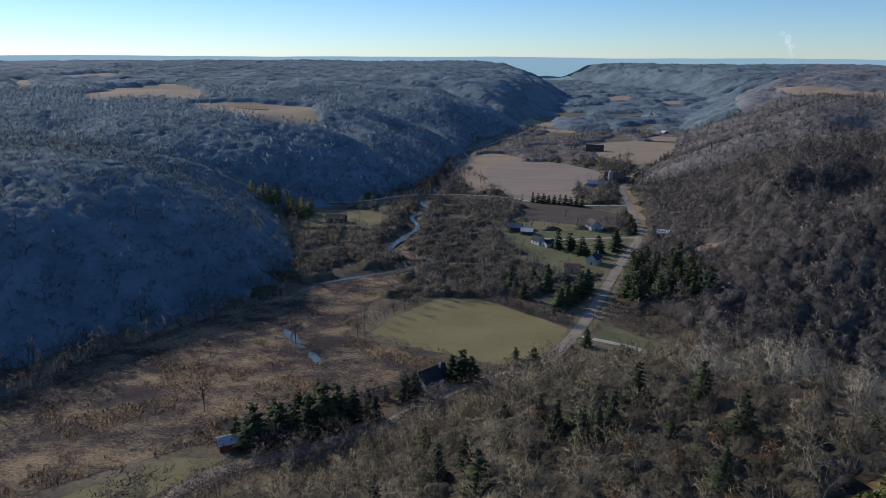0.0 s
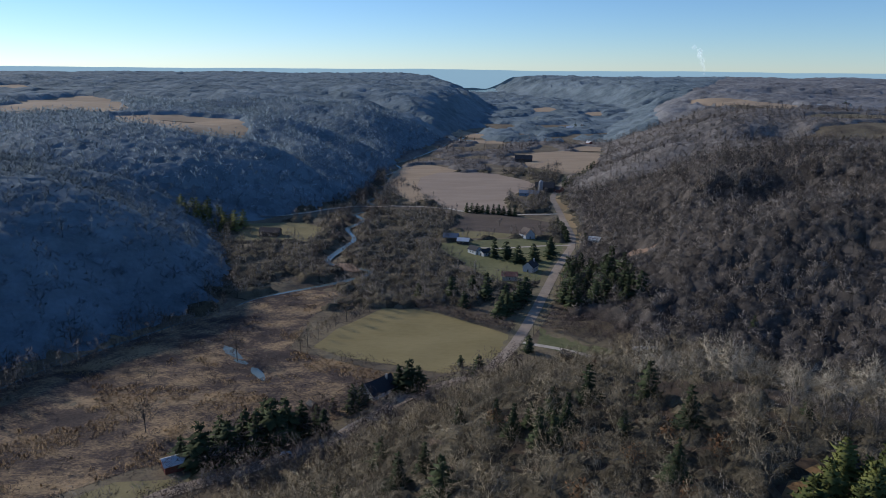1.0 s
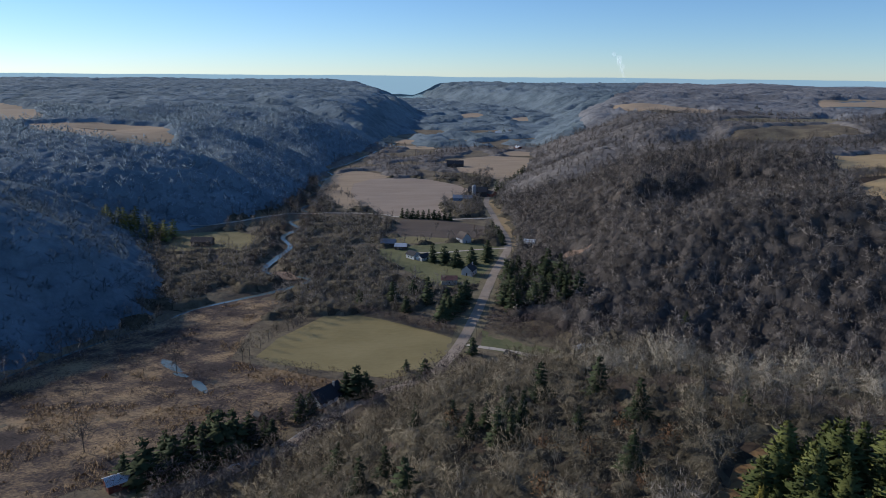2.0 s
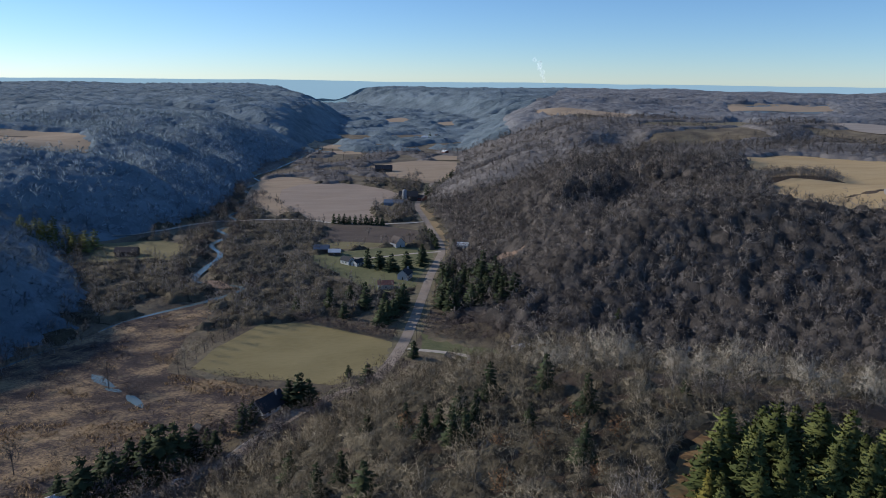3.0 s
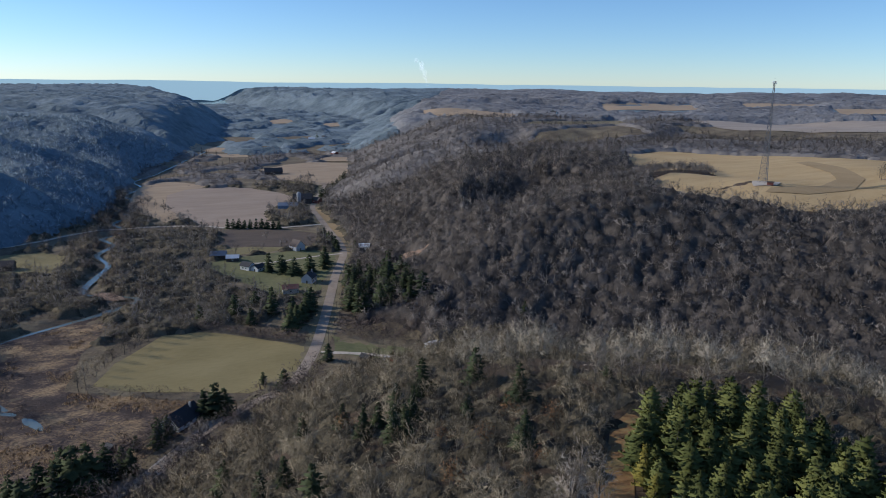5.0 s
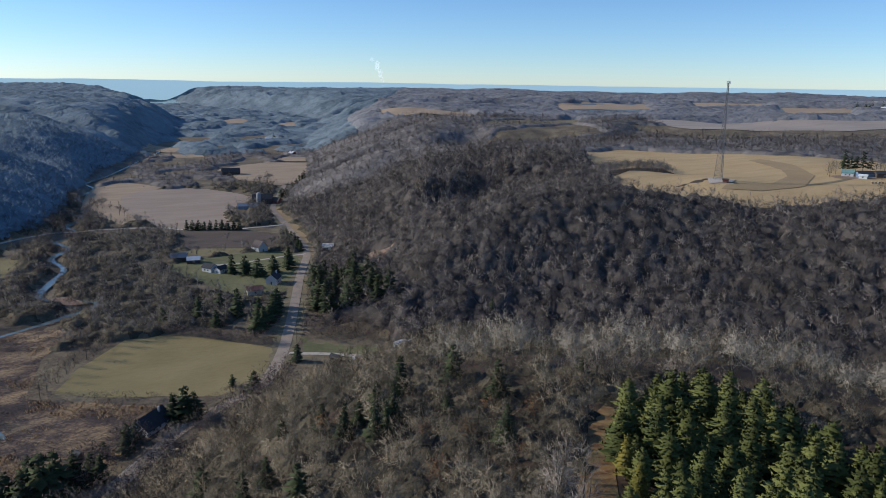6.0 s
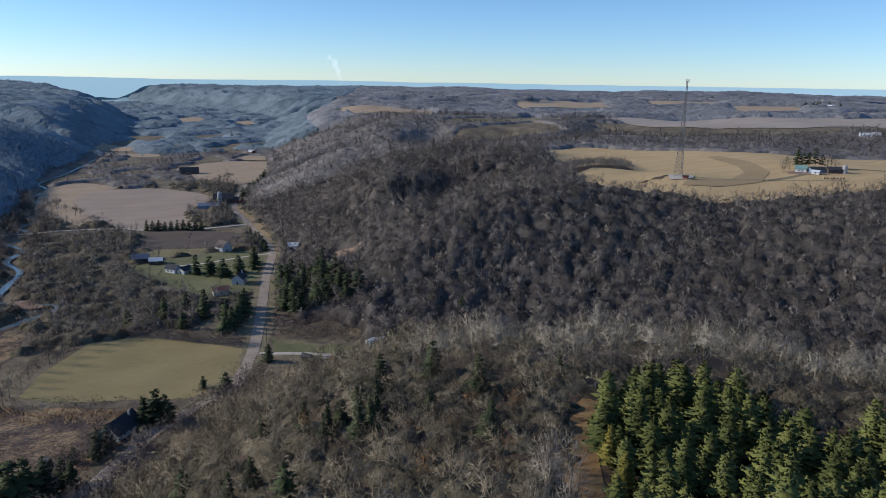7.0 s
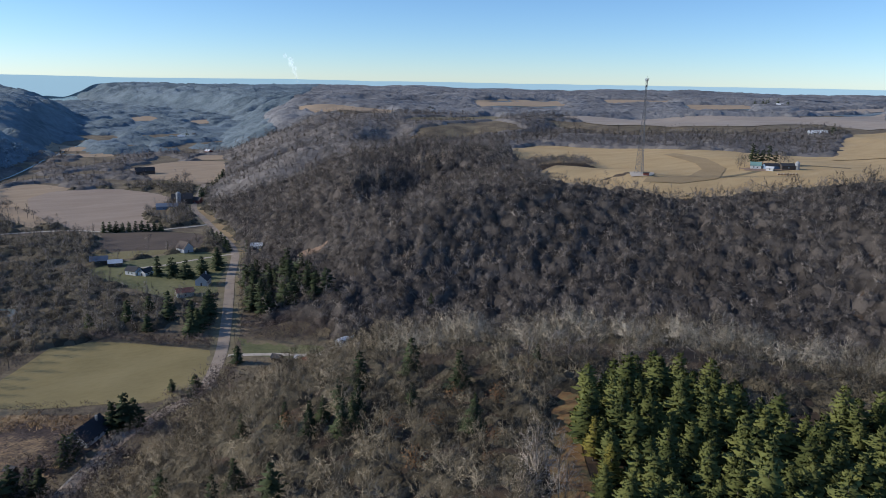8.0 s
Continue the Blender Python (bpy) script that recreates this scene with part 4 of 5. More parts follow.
# evergreens of the valley and the hill foot
spruces = [tree_of("spruce_tree", 740 + i, SPRUCE, conifer, "dark green bushy spruce in the valley", "tree", "dark spruces of the valley", tall=12.0, r=4.6, tiers=13, arms=11, droop=0.12, ragged=0.45, power=0.62, low=0.05) for i in range(5)]
VALLEY_FIRS = [(-76, 242, 1.35), (-66, 244, 1.4), (-70, 250, 1.2), (-57, 249, 1.45), (-51, 253, 1.55), (-47, 258, 1.35), (-54, 258, 1.4), (-41, 262, 1.1), (-36, 266, .9), (-33, 262, .8), (-84, 247, 0.8), (-62, 254, 1.2), (-22, 281, .9), (-2, 298, 1.1), (3, 297, 1.2), (7, 299, 1.0),
               (37, 432, 1.2), (42, 412, 0.9), (58, 425, 1.35), (52, 444, 1.0), (61, 393, 1.1), (66, 398, 1.1), (71, 404, 1.1), (76, 412, 1.25), (80, 420, 1.2), (68, 415, 1.1), (84, 430, 1.2), (16, 432, 0.9),
               (80, 528, 1.2), (88, 519, 1.3), (95, 511, 1.2), (108, 515, 1.25), (122, 522, 1.3), (126, 535, 1.2), (29, 322, .5), (36, 311, 0.9), (66, 338, 0.8), (-18, 286, 0.8), (82, 706, 0.81), (87, 704, 0.75), (92, 702, 0.78), (97, 700, 0.72), (102, 698, 0.78), (107, 695, 0.75), (112, 693, 0.81), (117, 691, 0.72), (122, 688, 0.78), (127, 686, 0.75), (150, 575, .8), (153, 590, .8), (154, 604, .8), (156, 618, .7), (157, 634, .7), (163, 566, .75), (-30, 280, .5)]
plant(spruces, VALLEY_FIRS, 8)
plant([tree_of("spruce_tree", 760 + i, SPRUCE, conifer, "dark evergreen among leafless trees on the hillside", "tree", "evergreens of the hillside", tall=12.0, r=3.9, tiers=13, arms=11, droop=0.15, ragged=0.45, power=0.75, low=0.05) for i in range(3)],
      [(65, 181, 1.00), (67, 159, 1.14), (49, 186, 1.00), (36, 175, 0.92), (38, 169, 0.84), (29, 161, 0.92), (50, 159, 0.67), (54, 136, 0.96), (33, 162, 0.76), (-11, 191, 0.84), (0, 164, 0.84), (-7, 160, 0.84), (3, 147, 1.00), (24, 171, 0.76), (29, 172, 0.76), (185, 336, 0.84), (21, 180, 0.76), (-30, 178, 0.76), (-52, 172, 0.76), (-22, 150, 0.84), (12, 190, 0.67), (98, 158, 0.58)], 9)
GROVE = spread(104, 152, 392, 472, 8.0, 31)
GROVE = GROVE[seg_dist(GROVE[:, 0], GROVE[:, 1], MAIN_ROAD)[0] > 9]
groves = [tree_of("pine_tree", 780 + i, SPRUCE, conifer, "tall dark pine in the roadside grove", "tree", "pines of the roadside grove", tall=15.5, r=5.0, tiers=12, arms=10, droop=0.0, ragged=.6, power=.45, low=.1, sprays=5) for i in range(4)]
plant(groves, [tuple(p) for p in GROVE], 10, .55, 1.2)

STAND = spread(-186, -122, 604, 668, 8.0, 32)
STAND = STAND[(((STAND[:, 0] + 154) / 30) ** 2 + ((STAND[:, 1] - 637) / 22) ** 2 < 1) & ~inside(STAND[:, 0], STAND[:, 1], FIELDS["clearing"][0])]
stuff("pine_stand", [conifer(784 + i, tall=14, r=4.4, tiers=12, arms=10, droop=0.0, ragged=0.45, power=0.55, low=0.1) for i in range(3)], STAND, 1.0, PINE, "olive-green pine stand under the western hill", "woods", 24)

# ---------------------------------------------------------------- buildings
def paint(name, c, rough=0.7):
    return surface(name, tuple(v * 0.85 for v in c), c, size=4, fine=0.4, rough=rough, bump=0.05)


WHITE, GREY, RED, BLUE, DARK = paint("white_siding", (.78, .78, .75)), paint("grey_siding", (.42, .42, .42)), paint("barn_red", (.25, .09, .07)), paint("blue_siding", (.22, .30, .40)), paint("dark_wood", (.10, .085, .075))
TIN, SHINGLE, REDROOF, BROWNROOF = paint("tin_roof", (.72, .73, .74), .35), paint("dark_shingle", (.055, .055, .06)), paint("red_brown_roof", (.20, .10, .085)), paint("brown_roof", (.13, .10, .085))
PANE = paint("window_glass", (.03, .04, .05), .1)
BEIGE, PALEGREY = paint("beige_siding", (.55, .52, .46)), paint("pale_grey_siding", (.60, .60, .60))
CONCRETE = paint("concrete", (.52, .51, .48))


def house(name, x, y, turn, w, l, tall, rise, wall, roof, label, category="house", windows=2, chimney=False, group="", over=0.5):
    """A gabled building: w across the gable, l along the ridge."""
    ob = thing(name, x, y, ground_z(x, y) + 0.1, turn, label, category, group)
    bm = bmesh.new()
    a = [bm.verts.new(p) for p in ((-w/2, -l/2, -1.5), (w/2, -l/2, -1.5), (w/2, -l/2, tall), (0, -l/2, tall + rise), (-w/2, -l/2, tall))]
    b = [bm.verts.new((v.co.x, l/2, v.co.z)) for v in a]
    bm.faces.new(a)
    bm.faces.new(b[::-1])
    for i in range(5):
        j = (i + 1) % 5
        bm.faces.new((a[j], a[i], b[i], b[j]))
    part("wall", bm, wall, ob)
    for s in (-1, 1):
        bm = bmesh.new()
        ex, ez = s * (w/2 + over), tall - over * rise / (w/2)
        lo = [bm.verts.new(p) for p in ((0, -l/2 - over, tall + rise + .05), (ex, -l/2 - over, ez + .05), (ex, l/2 + over, ez + .05), (0, l/2 + over, tall + rise + .05))]
        hi = [bm.verts.new(v.co + Vector((0, 0, .18))) for v in lo]
        bm.faces.new(lo)
        bm.faces.new(hi[::-1])
        for i in range(4):
            bm.faces.new((lo[i], hi[i], hi[(i + 1) % 4], lo[(i + 1) % 4]))
        bmesh.ops.recalc_face_normals(bm, faces=bm.faces)
        part("roof", bm, roof, ob)
    for s in (-1, 1):
        for k in range(windows):
            yy = -l/2 + l * (k + 1) / (windows + 1)
            bm = bmesh.new()
            box(bm, s * w/2 - .06, s * w/2 + .06, yy - .6, yy + .6, 1.0, 2.2)
            win = part("window", bm, WHITE, ob)
            bm = bmesh.new()
            box(bm, s * w/2 - .09, s * w/2 + .09, yy - .5, yy + .5, 1.1, 2.1)
            part("pane", bm, PANE, win)
    bm = bmesh.new()
    box(bm, -.5, .5, -l/2 - .06, -l/2 + .05, 0, 2.05)
    part("door", bm, DARK, ob)
    if chimney:
        bm = bmesh.new()
        box(bm, .8, 1.6, l/4, l/4 + .8, tall, tall + rise + 1.2)
        part("chimney", bm, CONCRETE, ob)
    return ob


def silo(x, y, r, tall, label):
    ob = thing("silo", x, y, ground_z(x, y), 0, label, "silo")
    bm = bmesh.new()
    tube(bm, (0, 0, -1), (0, 0, tall), r, r, 20)
    part("body", bm, GREY, ob)
    bm = bmesh.new()
    for k in range(4):
        tube(bm, (0, 0, tall + k * r * .24), (0, 0, tall + (k + 1) * r * .24), r * math.cos(k * .39), r * math.cos((k + 1) * .39) + .02, 20)
    part("dome", bm, GREY, ob)
    for k in range(8):
        bm = bmesh.new()
        tube(bm, (0, 0, tall * (k + .5) / 8), (0, 0, tall * (k + .5) / 8 + .12), r + .06, r + .06, 20)
        part("hoop", bm, GREY, ob)


house("farmhouse", -11, 297, -47, 9.5, 15, 2.6, 4.2, WHITE, SHINGLE, "house with a long dark shingle roof beside spruces", chimney=True, windows=3)
house("shed", -84, 241, -62, 6.5, 10, 3.0, 1.6, RED, TIN, "dark red shed with a pale metal roof at the marsh edge", "shed", 1)
house("garage", 81, 469, 80, 8, 10.5, 3.4, 2.0, BEIGE, REDROOF, "grey garage with a red-brown roof on the lawn", "garage", 1)
house("farmhouse", 100, 489, -35, 8, 10, 4.0, 3.4, PALEGREY, SHINGLE, "grey-blue gabled house with a dark roof", chimney=True)
house("farmhouse", 67, 541, 35, 7, 9, 3.4, 2.4, WHITE, SHINGLE, "white house with a dark shingle roof on the lawn")
house("farmhouse", 74, 535, -55, 6.5, 9, 2.8, 2.0, WHITE, SHINGLE, "white house wing with a dark shingle roof")
house("shed", 62, 574, 75, 6.5, 9.5, 3, 2.0, DARK, TIN, "dark open shed with a pale metal roof", "shed", 1)
house("barn", 53, 585, 75, 7.5, 12, 3.4, 2.8, DARK, paint("slate_roof", (.18, .21, .26)), "dark weathered barn with a slate-blue roof", "barn", 1)
house("barn", 119, 590, 20, 9, 10, 4.0, 4.5, PALEGREY, BROWNROOF, "steep-roofed grey barn beside the lane", "barn", 1)
house("barn", -100, 614, 80, 9, 17, 4, 3, DARK, BROWNROOF, "dark barn in a clearing across the river", "barn", 1)
house("shed", 170, 563, 60, 7, 9, 3.2, 1.8, WHITE, TIN, "white shed with a pale roof above the road", "shed", 1)
house("barn", 166, 799, 70, 10, 22, 3.4, 2.6, BLUE, paint("blue_slate_roof", (.20, .24, .30)), "long low barn with a slate-blue roof beside the silo", "barn", 2)
house("barn", 190, 824, 70, 12, 22, 6, 5, DARK, SHINGLE, "tall dark barn behind the silo", "barn", 1)
house("barn", 204, 818, 40, 9, 12, 4, 3, RED, BROWNROOF, "red barn by the silo", "barn", 1)
silo(183, 815, 2.6, 13, "tall pale concrete silo with a domed top")
house("barn", 222, 1100, 80, 13, 26, 5, 5, DARK, SHINGLE, "dark barn at the edge of a stubble field", "barn", 1)
house("farmhouse", 566, 360, 30, 7, 9, 3.2, 2.6, WHITE, paint("green_roof", (.20, .33, .30)), "white hilltop farmhouse with a green roof")
house("shed", 572, 349, 60, 7, 13, 3, 2, BLUE, SHINGLE, "low blue shed of the hilltop farm", "shed", 1)
house("shed", 580, 338, 50, 8, 12, 3.4, 2, DARK, SHINGLE, "dark open shed of the hilltop farm", "shed", 1)
house("shed", 562, 344, 20, 4, 6, 2.6, 1.2, WHITE, TIN, "small white shed of the hilltop farm", "shed", 1)
silo(584, 331, 2.0, 6, "short concrete silo of the hilltop farm")
patch("farm_yard", blob(570, 352, 26, 13, -35), EARTH, "bare brown yard of the hilltop farm", cell=5, lift=0.5)
plant([tree_of("pine_tree", 790 + i, SPRUCE, conifer, "tall ragged dark pine at the hilltop farm", "tree", "pines of the hilltop farm", tall=16, r=3.2, tiers=11, arms=9, droop=0.05, ragged=0.5, power=0.45, low=0.3) for i in range(2)],
      [(574, 370), (578, 366), (582, 363), (586, 359), (590, 355), (580, 372), (586, 367)], 12)
plant([tree_of("bare_tree", 795, BARK, bare_tree, "leafless yard tree at the hilltop farm", "tree", "yard trees of the hilltop farm", tall=12, r=4.6, twigs=150, wide=.1, limbs=8, trunk=False, long=1.4)], [(550, 366), (596, 346), (560, 374), (568, 372), (590, 350), (600, 352), (572, 378)], 13)


def bale(x, y, turn):
    ob = thing("hay_bale", x, y, ground_z(x, y) + 0.35, turn, "round straw bale in a row by the farm", "bale", "bales by the hilltop farm")
    bm = bmesh.new()
    tube(bm, (-.75, 0, .75), (.75, 0, .75), .8, .8, 14)
    part("roll", bm, REED, ob)
    bm = bmesh.new()
    tube(bm, (-.3, 0, .75), (.3, 0, .75), .815, .815, 14)
    part("net_wrap", bm, WHITE, ob)


for k in range(7):
    bale(546 + 2.0 * k, 327 - 1.6 * k, 50)
house("farmhouse", 1073, 562, 40, 9, 16, 5, 3, WHITE, TIN, "white farmhouse on the far plateau")
house("barn", 1092, 556, 40, 8, 12, 4, 3, WHITE, TIN, "white barn on the far plateau", "barn", 1)
house("farmhouse", 1918, 1084, 20, 12, 18, 6, 4, WHITE, TIN, "white farmhouse among far pines")
house("farmhouse", 918, 1358, 20, 10, 16, 6, 4, WHITE, SHINGLE, "white farmhouse on the far ridge")
house("barn", 861, 1368, 70, 9, 22, 5, 3, WHITE, TIN, "long white barn on the far ridge", "barn", 1)
house("farmhouse", 451, 1671, 70, 10, 15, 6, 4, WHITE, TIN, "white house in the far valley")
house("farmhouse", 496, 1720, 10, 10, 14, 6, 4, GREY, SHINGLE, "grey house in the far valley")
house("barn", 400, 1345, 10, 9, 15, 5, 3, RED, TIN, "small red barn in the far valley", "barn", 1)
plant([tree_of("pine_tree", 798, SPRUCE, conifer, "dark pine on the far plateau", "tree", "far plateau pines", tall=15, r=4, tiers=9, arms=8, droop=.05, ragged=.4, power=.5, low=.1)],
      [(1068, 530, 1.2), (1887, 1116, 1.5), (1900, 1108, 1.7), (1930, 1096, 1.6), (1945, 1075, 1.4), (1870, 1130, 1.5), (1910, 1120, 1.4), (925, 1372, 1.1), (470, 1690, 1.3)], 14)

# ---------------------------------------------------------------- lattice tower
STEEL = paint("galvanised_steel", (.15, .155, .165), .6)
tz = ground_z(447, 396)
tower = thing("lattice_tower", 447, 396, tz, 20, "tall three-legged grey steel lattice mast on the hilltop", "tower")
TALL, FOOT, HEAD = 145 - tz, 4.4, 0.75


def leg(k, f):
    r = FOOT + (HEAD - FOOT) * min(1, f / 0.8) ** 0.8
    return Vector((r * math.cos(2.094 * k), r * math.sin(2.094 * k), f * TALL))


for k in range(3):
    bm = bmesh.new()
    for i in range(20):
        tube(bm, leg(k, i / 20), leg(k, (i + 1) / 20), .17, .17, 5)
    part("leg", bm, STEEL, tower)
for i in range(20):
    bm = bmesh.new()
    for k in range(3):
        n = (k + 1) % 3
        tube(bm, leg(k, i / 20), leg(n, (i + 1) / 20), .09, .09, 4)
        tube(bm, leg(n, i / 20), leg(k, (i + 1) / 20), .09, .09, 4)
        tube(bm, leg(k, (i + 1) / 20), leg(n, (i + 1) / 20), .09, .09, 4)
    part("brace", bm, STEEL, tower)
for k in range(6):
    bm = bmesh.new()
    a = 1.047 * k
    tube(bm, (1.4 * math.cos(a), 1.4 * math.sin(a), TALL - 2), (1.4 * math.cos(a), 1.4 * math.sin(a), TALL + .4), .16, .16, 6)
    tube(bm, (0, 0, TALL - 1), (1.4 * math.cos(a), 1.4 * math.sin(a), TALL - 1), .06, .06, 4)
    part("antenna", bm, WHITE, tower)
bm = bmesh.new()
tube(bm, (0, 0, TALL), (0, 0, TALL + 2.5), .06, .03, 5)
part("lightning_rod", bm, STEEL, tower)
house("equipment_hut", 444, 387, 40, 3, 4.5, 2.6, .5, RED, DARK, "small brown equipment hut at the tower foot", "hut", 0)
patch("tower_pad", [(430, 392), (446, 383), (462, 392), (446, 406)], GRAVEL, "pale gravel pad round the tower", cell=5, lift=0.7)

# ---------------------------------------------------------------- floodplain trees and brush
def clear_of(p, polys, roads=6.0, river=6.0):
    x, y = p[:, 0], p[:, 1]
    ok = (seg_dist(x, y, MAIN_ROAD)[0] > roads) & (seg_dist(x, y, RIVER)[0] > river)
    for poly in polys:
        ok &= ~inside(x, y, poly)
    return ok


BRUSHSTRIP = spread(360, 500, 440, 540, 4.2, 46)
BRUSHSTRIP = BRUSHSTRIP[inside(BRUSHSTRIP[:, 0], BRUSHSTRIP[:, 1], STRIP) & ~inside(BRUSHSTRIP[:, 0], BRUSHSTRIP[:, 1], CREST)]
stuff("brush_strip", [bare_tree(650 + i, 7.5, 3.0, 70, .15, 1, long=1.0) for i in range(4)], BRUSHSTRIP, 0.9, MIDBARK, "grey brush strip between the hilltop fields", "brush", 19)
OPEN = (FIELDS["tan_strip"][0], HAY, LAWN_P, FIELDS["clearing"][0], FIELDS["drive_lawn"][0], FIELDS["sand_bar"][0], BROWN, STUBBLE_A, STUBBLE_B, STUBBLE_C, [(-130, 590), (-60, 600), (-60, 660), (-130, 670)], [(70, 325), (96, 318), (98, 332), (72, 350)])
kinds_flood = [fan_tree(240 + i, 11.5, 3.6, 5, 3, 5, .13, .07, 1.7, .2) for i in range(8)]
FLOOD = spread(-150, 250, 415, 1000, 5.6, 41)
x, y = FLOOD[:, 0], FLOOD[:, 1]
FLOOD = FLOOD[(lie(x, y)[0] < 6) & clear_of(FLOOD, OPEN + (MARSH_P,), 8) & (waves(x, y, 77, 70) > -0.55)]
FLOOD = FLOOD[(seg_dist(FLOOD[:, 0], FLOOD[:, 1] + 10, SIDE_ROAD)[0] > 15) & (seg_dist(FLOOD[:, 0], FLOOD[:, 1], SIDE_ROAD)[0] > 5)]
FLOOD_SIZE = 0.85 * sizes(len(FLOOD), 75)
crowns("floodplain_brush", 1.9, FLOOD, FLOOD_SIZE, 3.4, 3.2, 0.85, DARKUNDER, "low grey-brown brush under the valley trees", 56, 2.0, 0.9)
stuff("floodplain_trees", kinds_flood, FLOOD, FLOOD_SIZE, FLOODBARK, "thin leafless trees on the valley floor along the river", "woods", 12)
BANK = spread(-260, 60, 180, 900, 3.6, 42)
dr = seg_dist(BANK[:, 0], BANK[:, 1], RIVER)[0]
by = BANK[:, 1]
BANK = BANK[~((by > 345) & (by < 475)) & ~((by > 475) & (by < 700) & (dr < 10) & (waves(BANK[:, 0], BANK[:, 1], 7, 30) < 0.1)) & (dr > 5) & (dr < 15) & (waves(BANK[:, 0], BANK[:, 1], 5, 40) > -0.4)]
stuff("bank_brush", [bare_tree(620 + i, 7.0, 3.0, 70, .12, 0, trunk=False, long=1.1) for i in range(4)], BANK, 0.8, BRUSH, "grey-brown brush along the river banks", "brush", 13)
BANKTREES = spread(-260, 60, 180, 1000, 4.0, 48)
bx, by = BANKTREES[:, 0], BANKTREES[:, 1]
dr = seg_dist(bx, by, RIVER)[0]
BANKTREES = BANKTREES[(dr > 5) & np.where(by < 400, (dr < 15), (dr < 10) & (by > 700)) & (waves(bx, by, 6, 45) > -0.5) & clear_of(BANKTREES, OPEN, 8)]
stuff("bank_trees", kinds_flood, BANKTREES, 0.9, FLOODBARK, "grey leafless trees lining the river bank", "woods", 21)
BELTS = ([(-165, 178), (-130, 214), (-96, 242)], [(-125, 296), (-92, 300), (-62, 286)], [(-48, 336), (-22, 322), (6, 310)], [(-150, 250), (-120, 272)])


def belt(x, y):
    """1 in the tan sedge belts of the marsh, falling to 0 beside them."""
    return np.max([np.exp(-(seg_dist(x, y, b)[0] / 11) ** 2) for b in BELTS], 0)


BRUSHES = spread(-235, 200, 150, 480, 3.6, 43)
x, y = BRUSHES[:, 0], BRUSHES[:, 1]
in_marsh = inside(x, y, MARSH_P)
hem = np.minimum(seg_dist(x, y, HAY + HAY[:1])[0], 99)
BRUSHES = BRUSHES[off_drive(BRUSHES) & (lie(x, y)[0] < 8) & clear_of(BRUSHES, (HAY, LAWN_P, FIELDS["drive_lawn"][0], FIELDS["roadside_meadow"][0], FIELDS["yard_gravel"][0], FIELDS["sand_bar"][0], FIELDS["tan_strip"][0]), 6) & np.where(in_marsh, waves(x, y, 31, 34) - 1.2 * belt(x, y) > -0.05, (hem < 14) | (waves(x, y, 32, 40) > -0.1))]
stuff("marsh_brush", [bare_tree(640 + i, 3.6, 2.2, 44, .085, 0, trunk=False, long=0.8) for i in range(5)], BRUSHES, 0.85, BRUSH, "red-brown leafless brush of the marsh and field edges", "brush", 14)
RAVINE_BRUSH = spread(74, 150, 336, 400, 3.1, 49)
x, y = RAVINE_BRUSH[:, 0], RAVINE_BRUSH[:, 1]
RAVINE_BRUSH = RAVINE_BRUSH[off_drive(RAVINE_BRUSH) & clear_of(RAVINE_BRUSH, (FIELDS["drive_lawn"][0],), 9) & (lie(x, y)[0] < 40) & (y > 346 + 0.2 * (110 - x)) & (waves(x, y, 33, 20) > -0.5)]
stuff("ravine_brush", [bare_tree(645 + i, 4.6, 2.4, 80, .07, 0, trunk=False, long=0.8) for i in range(4)], RAVINE_BRUSH, 1.0, BRUSH, "mauve-brown leafless brush at the ravine mouth", "brush", 22)
SEDGE = spread(-235, 30, 150, 470, 2.0, 44)
x, y = SEDGE[:, 0], SEDGE[:, 1]
SEDGE = SEDGE[inside(x, y, MARSH_P) & (seg_dist(x, y, RIVER)[0] > 6) & (waves(x, y, 35, 48) + 0.6 * waves(x, y, 36, 13) + 1.6 * belt(x, y) > 0.85)]
stuff("sedge_tufts", [tufts(660 + i, 18, 1.5, 1.1, .16) for i in range(4)], SEDGE, 1.0, REED, "tan and orange sedge tufts in the marsh", "grass", 15)
SIDE = spread(-130, 70, 160, 345, 3.9, 47)
x, y = SIDE[:, 0], SIDE[:, 1]
sr = seg_dist(x, y, MAIN_ROAD)[0]
road_y = np.interp(x, [-90, -60, -27, -5, 14, 38, 53, 66], [218, 236, 258, 284, 300, 313, 335, 360])
SIDE = SIDE[off_drive(SIDE) & ~inside(x, y, DRIVE_FRONT) & (((x > -96) & (x < -15)) | (y < road_y)) & (sr > 3.8) & (sr < np.where(lie(x, y)[1], 22, 15)) & (waves(x, y, 92, 18) > -0.7) & clear_of(SIDE, (HAY, FIELDS["roadside_meadow"][0], FIELDS["yard_gravel"][0]), 5) & (np.hypot(x + 11, y - 297) > 10)]
stuff("roadside_brush", [bare_tree(655 + i, 6.0, 2.6, 130, .06, 0, trunk=False, long=.7, lift=.3) for i in range(5)], SIDE, 1.6, BRUSH, "tangled leafless brush along the lower road", "brush", 20)
LANE = spread(-108, 48, 170, 320, 5.2, 50)
x, y = LANE[:, 0], LANE[:, 1]
sr = seg_dist(x, y, MAIN_ROAD)[0]
road_y = np.interp(x, [-90, -60, -27, -5, 14, 38, 53, 66], [218, 236, 258, 284, 300, 313, 335, 360])
LANE = LANE[(y < road_y) & (sr > 4.2) & (sr < 19) & (lie(x, y)[0] < 6) & ~inside(x, y, DRIVE_FRONT) & ~inside(x, y, FIELDS["yard_gravel"][0]) & (waves(x, y, 93, 30) > -0.6)]
stuff("roadside_trees", kinds_near, LANE, 0.92, FLOODBARK, "pale grey leafless trees along the lower road", "woods", 23)
